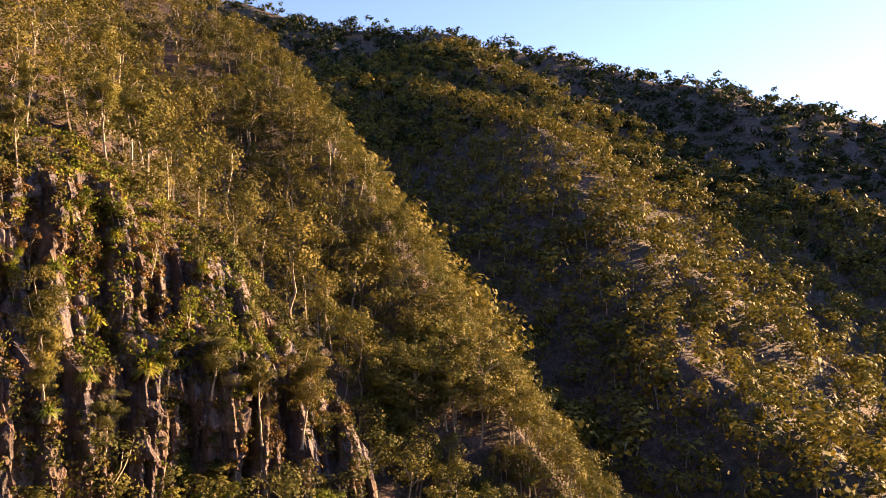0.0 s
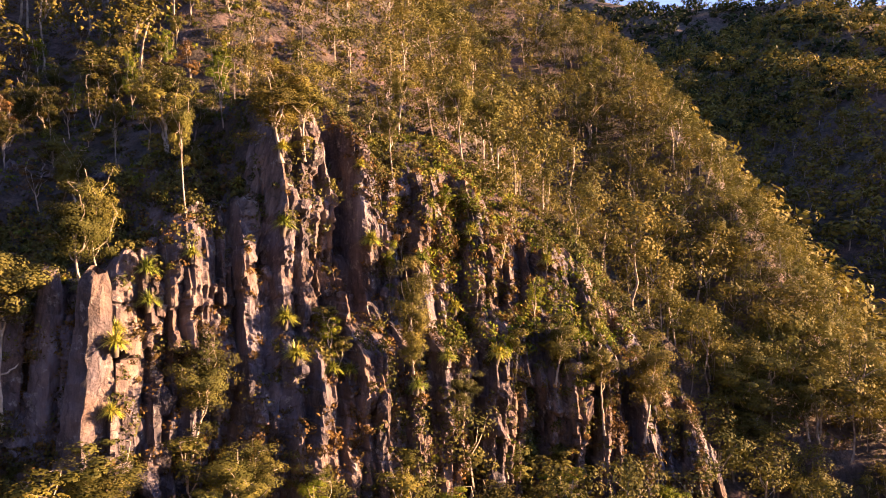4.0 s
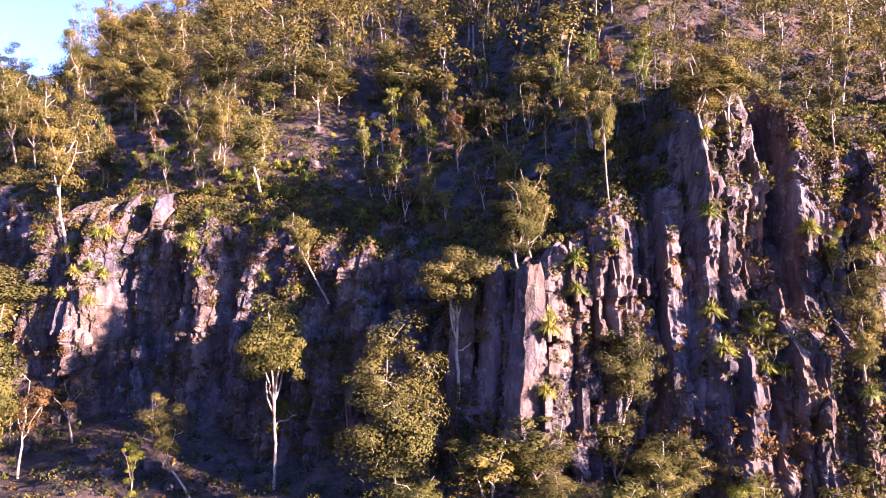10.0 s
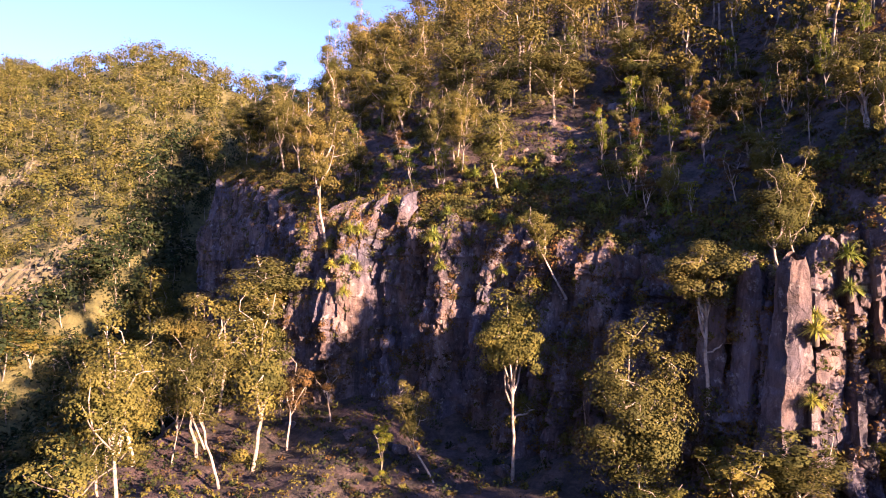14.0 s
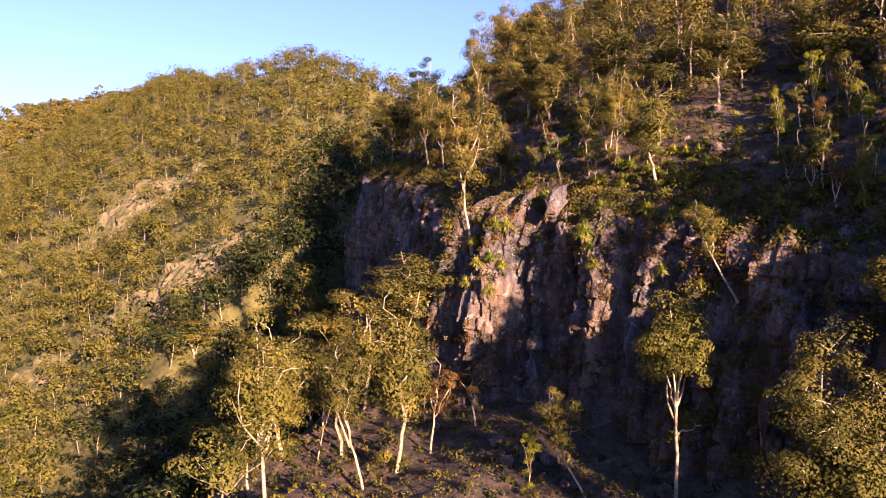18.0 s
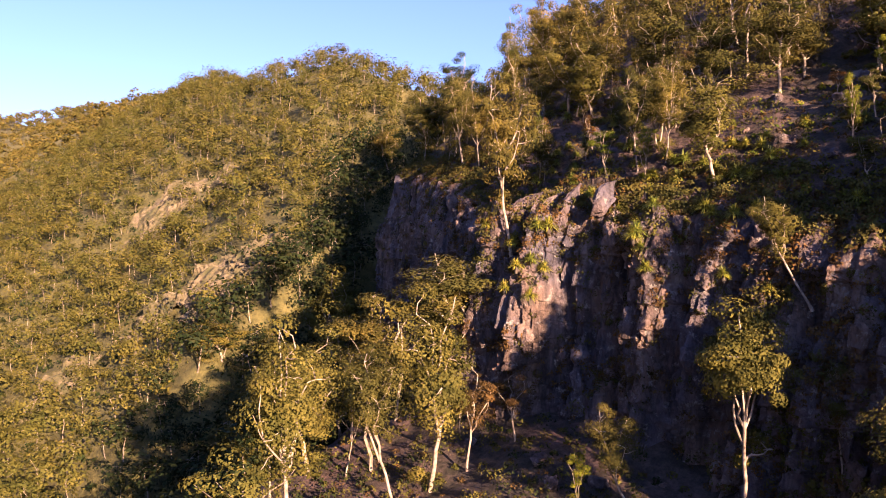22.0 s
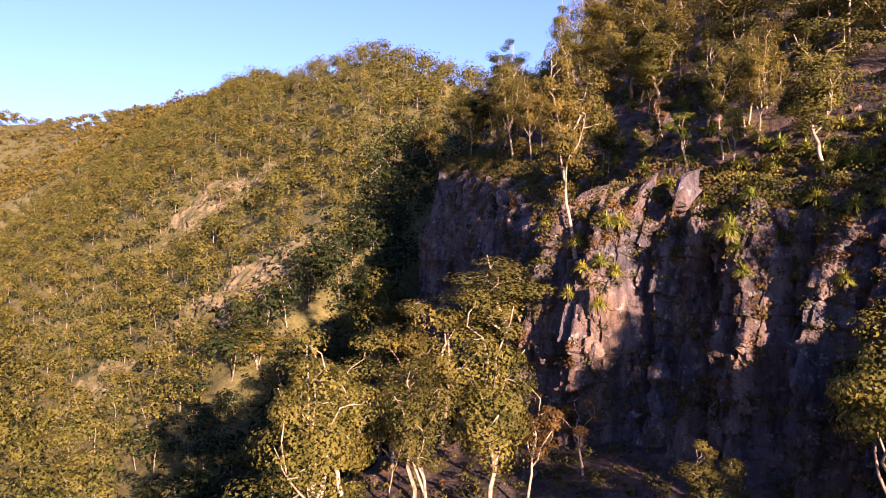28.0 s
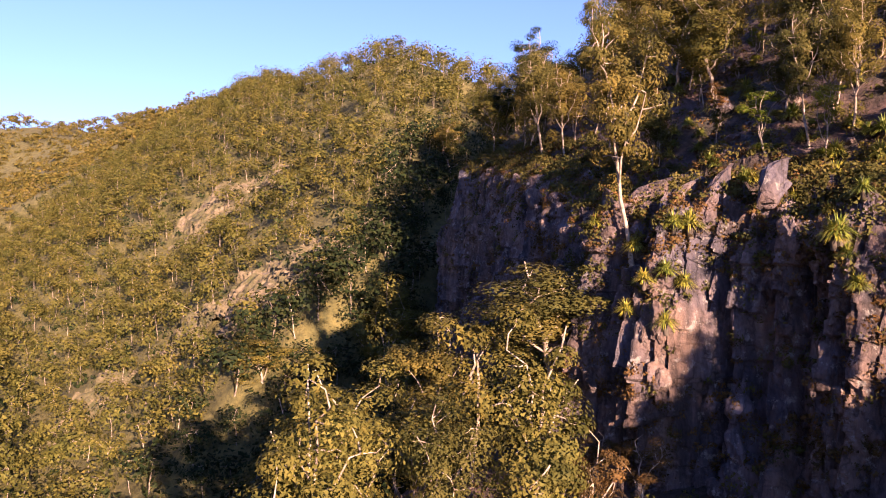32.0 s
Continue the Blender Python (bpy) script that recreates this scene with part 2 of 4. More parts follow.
def make_soil():
    """Reddish stony soil by the cliff, olive grass on the far hillside."""
    m, nt, bsdf = material("dry_hillside", 0.95)
    at = world_place(nt)
    grain = noise_tex(nt, 0.5, 7, 0.65, at)
    base = ramp(nt, grain, [(0.3, (0.02, 0.022, 0.014)), (0.45, (0.042, 0.036, 0.036)), (0.56, (0.085, 0.065, 0.07)), (0.75, (0.13, 0.1, 0.11))])
    broad = ramp(nt, noise_tex(nt, 0.05, 3, vector=at), [(0.35, (0.7, 0.85, 0.6)), (0.65, (1.15, 0.95, 0.85))])
    litter = ramp(nt, noise_tex(nt, 2.6, 6, 0.7, at), [(0.35, (0.45, 0.45, 0.45)), (0.6, (1.2, 1.15, 1.1))])
    stony = mix(nt, 1.0, mix(nt, 1.0, base, broad, "MULTIPLY"), litter, "MULTIPLY")
    grass = ramp(nt, grain, [(0.3, (0.035, 0.04, 0.012)), (0.5, (0.095, 0.09, 0.026)), (0.75, (0.17, 0.15, 0.048))])
    axes = nt.nodes.new("ShaderNodeSeparateXYZ")
    nt.links.new(at, axes.inputs[0])
    west = node(nt, "ShaderNodeMapRange", **{"From Min": -85.0, "From Max": -115.0})
    nt.links.new(axes.outputs[0], west.inputs[0])
    nt.links.new(mix(nt, west.outputs[0], stony, grass), bsdf.inputs["Base Color"])
    bump(nt, bsdf, noise_tex(nt, 1.8, 8, 0.7, at), 0.9, 0.5)
    return m


BARK, ROCK, SOIL = make_bark(), make_rock(), make_soil()
GREY_BARK = make_bark("grey_bark", 0.8)


# ---- meshes from arrays ----
def mesh_of(name, verts, faces, mat, smooth=False):
    """verts: n x 3; faces: m x 3 or m x 4."""
    verts, faces = np.asarray(verts, np.float32), np.asarray(faces, np.int32)
    me = bpy.data.meshes.new(name)
    n, k = faces.shape
    me.vertices.add(len(verts))
    me.vertices.foreach_set("co", verts.ravel())
    me.loops.add(n * k)
    me.loops.foreach_set("vertex_index", faces.ravel())
    me.polygons.add(n)
    me.polygons.foreach_set("loop_start", np.arange(0, n * k, k, dtype=np.int32))
    me.polygons.foreach_set("use_smooth", np.full(n, smooth))
    me.materials.append(mat)
    me.update(calc_edges=True)
    return me


def part(name, me, parent, label=""):
    ob = new(name, me)
    ob.parent = parent
    return tagged(ob, label)


def grid_faces(rows, cols, wrap=False):
    i = np.arange(rows - 1)[:, None] * cols
    j = np.arange(cols if wrap else cols - 1)[None]
    k = (j + 1) % cols
    return np.stack([i + j, i + k, i + cols + k, i + cols + j], -1).reshape(-1, 4)


# ---- the ground: one sheet from the valley to the horizon ----
def build_ground():
    front = np.radians(np.arange(-100, 100.01, 0.55))
    rest = np.radians(np.arange(104, 260, 6.0))
    az = np.r_[front, rest]
    r = [0.02]
    while r[-1] < 3600:
        q = r[-1]
        r.append(q + (3.0 if q < 30 else 0.75 if q < 85 else 1.5 if q < 150 else q * 0.016 if q < 600 else q * 0.09))
    r = np.array(r)
    a, q = np.meshgrid(az, r)
    x, y = np.sin(a) * q, np.cos(a) * q
    z = land(x, y)
    far = ((q - 900) / 2000).clip(0, 1)
    z = z * (1 - far) + (-40 + 30 * vnoise(x / 600, y / 600)) * far
    me = mesh_of("ground", np.stack([x, y, z], -1).reshape(-1, 3), grid_faces(len(r), len(az), True)[:, ::-1], SOIL, True)
    return tagged(new("ground", me), "dry grassy hillside with reddish soil and leaf litter", "ground", kind="structure")


ground = build_ground()


# ---- the cliff ----
def cliff_place(s):
    x, y = np.interp(s, ARC, CLIFF[:, 0]), np.interp(s, ARC, CLIFF[:, 1])
    e = 2.5
    tx = np.interp(s + e, ARC, CLIFF[:, 0]) - np.interp(s - e, ARC, CLIFF[:, 0])
    ty = np.interp(s + e, ARC, CLIFF[:, 1]) - np.interp(s - e, ARC, CLIFF[:, 1])
    n = np.hypot(tx, ty)
    return x, y, -ty / n, tx / n


def facets(u, v, seed):
    """Broken blocks: each cell is a tilted plane, most turned towards falling u and leaning back."""
    u, v = u + 0.12 * vnoise(u * 1.7, v * 1.7, seed=seed), v + 0.12 * vnoise(u * 1.9, v * 1.9, seed=seed + 1)
    iu, iv = np.floor(u), np.floor(v)
    best, out = np.full(u.shape, 1e9), np.zeros(u.shape)
    for a in (-1, 0, 1):
        for b in (-1, 0, 1):
            cu, cv = iu + a, iv + b
            zero = cu * 0
            du, dv = u - cu - 0.5 - 0.42 * lattice(cu, cv, zero, seed), v - cv - 0.5 - 0.42 * lattice(cu, cv, zero, seed + 1)
            far = du * du + dv * dv
            near = far < best
            best = np.where(near, far, best)
            plane = 0.42 * lattice(cu, cv, zero, seed + 2) + du * (0.65 + 0.6 * lattice(cu, cv, zero, seed + 3)) - dv * (0.45 + 0.7 * lattice(cu, cv, zero, seed + 4))
            out = np.where(near, plane, out)
    return out


def columns(u, z, width, seed):
    """Upright columns of uneven width: each one's number, the place across it from 0 to 1."""
    c = u / width + 0.33 * vnoise(u / width * 0.9, u * 0, seed=seed) + 0.07 * vnoise(u / width * 1.7, z / 4.5, seed=seed + 1)
    i = np.floor(c)
    return i, c - i


def build_cliff():
    s = np.arange(ARC[2] + 3, ARC[-2] - 6, 0.18)
    rows, lip = 164, 0.84
    S, V = np.meshgrid(s, np.linspace(0, 1, rows))
    x, y, nx, ny = cliff_place(S)
    top, foot = top_of(S), np.interp(S, ARC, CLIFF[:, 3]) - 2
    v1 = (V / lip).clip(0, 1)
    z = foot + (top - foot) * v1
    bend = S + 0.35 * vnoise(S / 4, z / 7, seed=2) + 0.05 * z
    out = 0
    # Columns in three sizes, each broken into blocks that step back upwards, with deep joints between.
    for width, high, depth, turn, joint, seed in ((5.4, 9.0, 0.95, 1.4, 1.1, 1), (2.3, 5.5, 0.6, 1.25, 0.7, 2), (0.95, 4.2, 0.24, 1.1, 0.26, 3)):
        i, f = columns(bend, z, width, seed * 7)
        block = np.floor(z / high + 9 * lattice(i, i * 0, i * 0, seed) + 0.35 * f + 0.15 * vnoise(S / 0.8, z / 0.8, seed=seed + 90))
        h = 0.32 * lattice(i, i * 0 + seed, i * 0, seed + 5) + 0.42 * lattice(i, block, i * 0, seed + 9)
        tilt = (f - 0.5) * turn * (1.0 + 0.6 * lattice(i, block, i * 0 + 3, seed + 13))
        wide = 0.06 + 0.1 * np.abs(lattice(i, i * 0, i * 0 + 8, seed + 14))
        gap = np.exp(-((np.minimum(f, 1 - f) / wide) ** 2)) * (0.55 + 0.45 * vnoise(S / 3, z / 3.5, seed=seed + 20))
        lean = np.mod(z / high + 9 * lattice(i, i * 0, i * 0, seed), 1.0) - 0.5
        out = out + depth * np.interp(x, [-9, -5], [1.4, 1.0]) * (h + tilt - 0.35 * lean) - joint * gap
    for width, high, depth, seed in ((3.0, 4.0, 0.4, 60), (1.5, 1.9, 0.32, 61), (0.7, 0.8, 0.17, 62)):
        out = out + depth * facets(bend / width, z / high / np.where(x < -12, 3.0, 1.25), seed)
    out = out + 0.11 * fbm(S / 0.9, z / 1.2, octaves=4, seed=30) + 0.14 * np.round(fbm(S / 2.2, z / 3.0, octaves=4, seed=33) * 2.5) / 2.5 + 1.2 * vnoise(S / 14, z / 9, seed=31)
    out = (out.clip(-4.2, 4.2)) * (1 - 0.5 * v1**8) + (1 - v1) * np.interp(x, [-20, -5, 36], [1.2, 2.4, 3.0])
    # A terrace of scree crosses the face on the right, a cleft parts the two towers above it.
    step = -4.5 + 1.4 * vnoise(S / 6, S * 0, seed=57) - 0.12 * (x - 20).clip(0, 20)
    out = out + np.interp(x, [3, 9], [0.3, 2.6]) * (1 - ((z - step + 0.8) / 1.8).clip(0, 1))
    cleft = np.exp(-(((x - 13.5 + 0.06 * z) / 0.8) ** 4)) * ((z + 5.0) / 2.0).clip(0, 1)
    out = out - 3.2 * cleft
    # Buttresses: each stands proud at its far end and falls back to the next.
    out = out + np.interp(-x, [-37.1, -31.1, -30.5, -24.0, -23.3, -17.4, -15.6, -14.3, -7.9, -7.3, -2.0, -1.6, 2.8, 4.4, 8.0, 14, 19, 26, 31, 33, 38, 43, 47.5, 50, 58, 66],
                          [-0.8, 0.6, -0.4, 0.8, -0.4, 0.7, 0.8, 0.2, 1.3, 0.1, 1.1, 0.6, 1.9, 1.6, -0.6, -0.4, 0.1, -0.7, 0.6, 1.0, -0.8, 0.9, 2.2, 1.0, 0.4, 0])
    out = out - 1.2 * ((v1 - 0.68) / 0.32).clip(0, 1) ** 1.6
    back = ((V - lip) / (1 - lip)).clip(0, 1)
    face = -(0.9 + out)
    d = face + (7.0 - face) * back
    X, Y = x - nx * d, y - ny * d
    edge = np.minimum(np.minimum((S - s[0]) / 8, (s[-1] - S) / 12), 1)
    slab = 0.9 * (0.4 * out + fbm(S / 1.4, d / 2.0, octaves=4, seed=44)) * (1 - back) ** 0.7
    over = top + np.interp(S, [0, 60, 110, 150, 200], [0.85, 0.8, 0.72, 0.7, 0.68]) * (d - 0.3).clip(0, 50)
    Z = np.where(back > 0, np.maximum(over, top - 0.2) + slab * (back > 0), z + 0.55 * 0.4 * out * v1**6)
    Z = np.where(back > 0.6, Z + (land(X, Y) + 0.12 - Z) * ((back - 0.6) / 0.3).clip(0, 1), Z)
    Z = Z - 0.5 * (back > 0.97) - 3 * (1 - edge)
    global FACE
    FACE = np.stack([X, Y, Z], -1)
    me = mesh_of("cliff", FACE.reshape(-1, 3), grid_faces(rows, len(s)), ROCK)
    me.materials.append(SOIL)
    soil = (np.arange(rows - 1) / (rows - 1) > lip + 0.035)[:, None] & (fbm(S[1:, 1:] / 2.5, V[1:, 1:] * 20, seed=47) < 0.35)
    me.polygons.foreach_set("material_index", soil.astype(np.int32).ravel())
    return tagged(new("cliff", me), "weathered brown and grey rock cliff with vertical columns", "cliff", kind="structure")


cliff = build_cliff()


# ---- trees ----
def unit(v):
    return v / (np.linalg.norm(v, axis=-1, keepdims=True) + 1e-9)


def foliage(centres, radii, per, size, rng, quads, flat=0.75, crown=False):
    """Leaf sprays over the shells of clumps: verts and faces."""
    n = len(centres)
    c, r = np.repeat(centres, per, 0), np.repeat(radii, per)[:, None]
    way = unit(rng.normal(size=(n * per, 3)) + (0, 0, 0.25))
    lump = 0.55 + 0.55 * rng.random((n * per, 1)) ** 0.6
    at = c + way * r * lump * (1, 1, flat)
    round_ = unit(c - centres.mean(0) + (0, 0, 1.0)) if crown else 0
    normal = unit(way + 0.6 * round_ + (0.2 if crown else 0.45) * rng.normal(size=way.shape))
    axis = unit(np.cross(normal, rng.normal(size=way.shape)) + (0, 0, -0.25))
    side = unit(np.cross(normal, axis))
    length = size * (0.6 + 0.8 * rng.random((n * per, 1)))
    a, b = axis * length * 0.5, side * length * 0.27
    if quads:
        v = np.stack([at - a, at + b + 0.15 * a, at + a, at - b + 0.15 * a], 1).reshape(-1, 3)
        return v, np.arange(n * per * 4).reshape(-1, 4)
    v = np.stack([at - a, at + 1.4 * b + 0.6 * a, at - 1.4 * b + 0.8 * a], 1).reshape(-1, 3)
    return v, np.arange(n * per * 3).reshape(-1, 3)


def tube(points, radii, sides=6):
    points, radii = np.asarray(points, float), np.asarray(radii, float)
    along_ = unit(np.gradient(points, axis=0))
    u = unit(np.cross(along_, (0.31, 0.87, 0.05)))
    w = np.cross(along_, u)
    a = np.arange(sides) / sides * 2 * np.pi
    ring = points[:, None] + radii[:, None, None] * (np.cos(a)[None, :, None] * u[:, None] + np.sin(a)[None, :, None] * w[:, None])
    return ring.reshape(-1, 3), grid_faces(len(points), sides, True)


def joined(pieces):
    verts, faces, base = [], [], 0
    for v, f in pieces:
        verts.append(v)
        faces.append(f + base)
        base += len(v)
    return np.concatenate(verts), np.concatenate(faces)


def bent(a, b, rng, steps=6, sway=0.12):
    """A crooked line from a to b."""
    t = np.linspace(0, 1, steps)[:, None]
    far = np.linalg.norm(b - a)
    wob = np.cumsum(rng.normal(size=(steps, 3)) * sway * far / steps * 1.6, 0)
    wob -= wob[:1] + (wob[-1:] - wob[:1]) * t
    return a + (b - a) * t + wob + np.array([0, 0, 0.12 * far]) * (t * (1 - t))


# kind: bare share of the trunk, limbs, clumps a limb, clump size, lean, low clumps, leaf material
KINDS = {
    "gum": (0.26, 6, 7, 0.92, 0.06, 1, LEAF), "tall": (0.42, 5, 6, 0.75, 0.03, 1, LEAF), "bush": (0.12, 9, 9, 1.02, 0.05, 5, LEAF),
    "fork": (0.3, 5, 7, 0.75, 0.08, 1, LEAF), "lean": (0.4, 5, 7, 0.95, 0.32, 0, LEAF), "green": (0.2, 4, 5, 0.8, 0.05, 2, FRESH),
    "umbrella": (0.42, 9, 8, 0.82, 0.01, 0, LEAF), "rust": (0.3, 4, 4, 0.8, 0.07, 0, RUSSET), "bare": (0.3, 5, 0, 0.6, 0.12, 0, LEAF), "scrub": (0.16, 4, 5, 0.95, 0.08, 2, LEAF), "dark": (0.3, 6, 7, 0.85, 0.04, 1, SHADE_LEAF)}
VARIANTS = {}


def grow(kind, seed):
    """The meshes of a gum tree 10 m high with a crown 5 m wide: trunk, limbs, crown."""
    bare, limbs, clumps, size, lean, low, leaf = KINDS[kind]
    rng = np.random.default_rng(seed * 31 + len(kind) * 7)
    tip = np.array([lean * 10 * rng.uniform(0.7, 1.2), rng.normal() * 0.4, 10 * (bare + 0.12)])
    stem = bent(np.array([0, 0, -1.2]), tip, rng, 9, 0.05)
    parts = {"trunk": tube(stem, np.linspace(0.12, 0.075, 9) * np.r_[1.5, 1.1, np.ones(7)], 8)}
    ends, pieces = [], []
    for k in range(limbs):
        turn = 2 * np.pi * (k + rng.uniform(-0.25, 0.25)) / limbs
        start = stem[-1 - (k % 3)]
        reach = rng.uniform(1.2, 2.2) * (0.75 if kind == "tall" else 1)
        high = (0.35 + 0.55 * ((k * 0.618) % 1)) if k else 0.95
        reach *= 1.15 - 0.5 * high if k else 1
        if kind == "umbrella":
            reach, high = rng.uniform(0.9, 1.75) * (0.4 if k == 0 else 1), rng.uniform(0.6, 0.88) if k else 0.95
            if k == limbs - 1:
                start, reach, high = stem[5], 1.5, -0.08
        end = np.array([tip[0] + np.cos(turn) * reach * (0.35 if k == 0 else 1), tip[1] + np.sin(turn) * reach * (0.35 if k == 0 else 1), 10 * (bare + (1 - bare) * (high if bare > 0.2 else rng.uniform(0.35, 0.95)))])
        line = bent(start, end, rng, 7, 0.2)
        wood = [tube(line, np.linspace(0.07, 0.022, 7), 5)]
        low_limb = kind == "umbrella" and k == limbs - 1
        for c in range(3 if low_limb else max(clumps, 4)):
            root = line[rng.integers(4 if kind == "umbrella" else 2, 7)]
            spot = root + unit(rng.normal(size=3) * (1, 1, 0.9) + (0, 0, 0.2)) * rng.uniform(0.4, 1.3)
            wood.append(tube(bent(root, spot, rng, 4, 0.2), np.linspace(0.035, 0.012, 4), 4))
            if c < clumps:
                ends.append(spot)
        pieces.append(joined(wood))
    for k in range(low):
        spot = stem[rng.integers(3, 7)] + rng.normal(size=3) * (0.9, 0.9, 0.4)
        ends += [spot, spot + rng.normal(size=3) * 0.6]
    out = {"trunk": mesh_of("trunk", *parts["trunk"], BARK, True), "limbs": [mesh_of("limb", *p, BARK, True) for p in pieces], "crown": None}
    if ends:
        ends = np.array(ends)
        radii = size * rng.uniform(0.5, 1.15, len(ends))
        out["crown"] = mesh_of("crown", *foliage(ends, radii, 90 if kind == "scrub" else 270, 0.27 if kind == "scrub" else 0.138, rng, False, 0.7, True), GOLD if leaf is LEAF and seed % 2 else leaf)
    return out


WORDS = {
    "gum": "spreading gum tree with olive leaves", "tall": "slender white-trunked gum tree", "bush": "bushy low-branched olive gum tree",
    "fork": "forked pale gum tree", "lean": "leaning pale-barked gum tree", "green": "young tree with yellow-green leaves",
    "umbrella": "white-limbed gum tree with a flat spreading crown", "rust": "small gum tree with russet leaves", "bare": "dead tree with bleached branches",
    "scrub": "small bushy gum sapling", "dark": "tree with leaves darkened for shade"}
tree_rng = random.Random(5)


def gum(kind, x, y, z, high, wide, where=""):
    key = (kind, tree_rng.randrange(4 if kind in ("gum", "bush") else 2))
    if key not in VARIANTS:
        VARIANTS[key] = grow(*key)
    made = VARIANTS[key]
    root = new("gum_tree")
    tagged(root, WORDS[kind] + (" " + where if where else ""), "tree", "gum trees")
    spin = tree_rng.uniform(-180, 180) if kind != "lean" else 180 + tree_rng.uniform(-30, 30)
    root.matrix_world = pose(x, y, z, 0, 0, spin) @ Matrix.Diagonal((wide / 4.9, wide / 4.9, high / 10, 1))
    part("trunk", made["trunk"], root)
    for me in made["limbs"]:
        part("limb", me, root)
    if made["crown"]:
        part("crown", made["crown"], root)
    return root


gum("umbrella", -21.8, 51.9, -17.5, 14.0, 6.0, "at the cliff's foot")
gum("bush", -10.2, 44.5, -16.3, 11.6, 6.2, "on the lower slope")
gum("umbrella", -7.4, 48.3, -9.2, 9.2, 5.4, "on a rock ledge")
gum("gum", -2.5, 48.3, -1.8, 7.5, 3.4, "on a rock ledge")
gum("gum", 1.8, 57.6, 7.6, 7.0, 4.7, "on the slope above the cliff")
gum("lean", -19.6, 58.0, -3.3, 6.9, 3.6, "on a rock ledge")
gum("fork", -45.8, 61.5, 0.1, 16.0, 6.6, "on a rock ledge")
gum("gum", -54.0, 77.8, 7.5, 7.3, 4.9, "on the slope above the cliff")
gum("fork", -37.8, 70.4, 7.0, 9.8, 4.1, "on the slope above the cliff")
gum("green", -40.1, 68.7, 6.7, 4.5, 3.7, "on the slope above the cliff")
gum("gum", -78.9, 94.4, 12.7, 15.2, 7.2, "on the slope above the cliff")
gum("gum", -106.8, 117.3, 18.8, 12.4, 9.0, "on the slope above the cliff")
gum("gum", -134.4, 133.5, 17.7, 12.2, 8.2, "on the lower slope")
gum("gum", -72.2, 89.8, 11.7, 11.1, 6.0, "on the slope above the cliff")
gum("gum", -82.0, 113.2, 24.5, 17.7, 8.3, "on the slope above the cliff")
gum("gum", -84.4, 125.5, 33.2, 16.9, 9.5, "on the slope above the cliff")
gum("gum", -74.6, 121.4, 31.4, 13.4, 8.6, "on the slope above the cliff")
gum("gum", -45.1, 49.3, -19.2, 16.0, 8.4, "on the lower slope")
gum("lean", -44.7, 45.6, -19.7, 11.6, 5.7, "on the lower slope")
gum("gum", -47.8, 38.3, -20.4, 15.6, 7.8, "on the lower slope")
gum("gum", -81.2, 71.0, -33.2, 25.4, 9.8, "on the lower slope")
gum("gum", -60.8, 58.1, -17.7, 13.4, 8.2, "on the lower slope")
gum("gum", -70.8, 52.2, -26.9, 16.0, 7.7, "on the lower slope")
gum("rust", -43.5, 52.1, -17.7, 8.7, 4.6, "on the lower slope")
gum("lean", -27.0, 50.0, -17.8, 7.4, 3.7, "on the lower slope")
gum("gum", -17.3, 55.7, -13.3, 6.5, 2.6, "on a rock ledge")
gum("green", -20.8, 56.6, -16.2, 4.6, 1.8, "at the cliff's foot")
gum("green", -31.7, 48.9, -18.0, 4.7, 2.2, "on the lower slope")
gum("gum", -37.4, 73.9, 10.1, 7.6, 3.5, "on the slope above the cliff")
gum("gum", -29.3, 67.1, 5.1, 10.2, 7.1, "on the slope above the cliff")
gum("tall", -20.4, 83.7, 16.0, 10.1, 5.4, "on the slope above the cliff")
gum("gum", -26.9, 83.1, 16.4, 7.1, 6.5, "on the slope above the cliff")
gum("gum", -46.3, 89.4, 17.0, 14.9, 9.4, "on the slope above the cliff")
gum("gum", -60.0, 93.9, 18.2, 11.8, 9.1, "on the slope above the cliff")
gum("gum", -80.5, 115.5, 26.7, 9.9, 8.3, "on the slope above the cliff")
gum("gum", -40.4, 72.5, 9.5, 6.2, 4.6, "on the slope above the cliff")
gum("gum", -11.9, 60.3, 2.8, 4.6, 2.1, "on the slope above the cliff")
gum("rust", -13.7, 60.6, 3.1, 3.7, 2.1, "on the slope above the cliff")
gum("rust", -10.3, 68.9, 9.2, 4.4, 3.1, "on the slope above the cliff")
gum("gum", -7.0, 67.3, 9.5, 4.8, 2.9, "on the slope above the cliff")
gum("gum", -19.8, 69.1, 7.8, 4.1, 2.7, "on the slope above the cliff")
gum("gum", -4.4, 72.7, 12.6, 7.3, 5.8, "on the slope above the cliff")
gum("gum", 17.0, 46.9, -7.9, 8.5, 3.6, "on a rock ledge")
gum("gum", 2.8, 47.7, -11.7, 7.4, 4.6, "on a rock ledge")
gum("bush", 9.2, 50.0, -15.4, 7.5, 4.1, "at the cliff's foot")
gum("bush", -2.2, 45.8, -14.6, 3.7, 4.7, "at the cliff's foot")
gum("bush", 14.7, 49.3, -16.6, 4.1, 6.0, "at the cliff's foot")
gum("bush", 25.5, 51.8, -17.4, 5.1, 5.4, "at the cliff's foot")
gum("gum", 21.0, 47.8, -11.1, 3.7, 2.7, "on a rock ledge")
gum("green", 11.5, 47.9, -6.5, 2.9, 2.2, "on a rock ledge")
gum("gum", 8.6, 50.1, 7.4, 6.2, 5.8, "on a rock ledge")
gum("gum", 10.3, 50.9, 7.8, 7.2, 4.2, "on a rock ledge")
gum("tall", 18.2, 55.4, 6.9, 5.6, 2.8, "on a rock ledge")
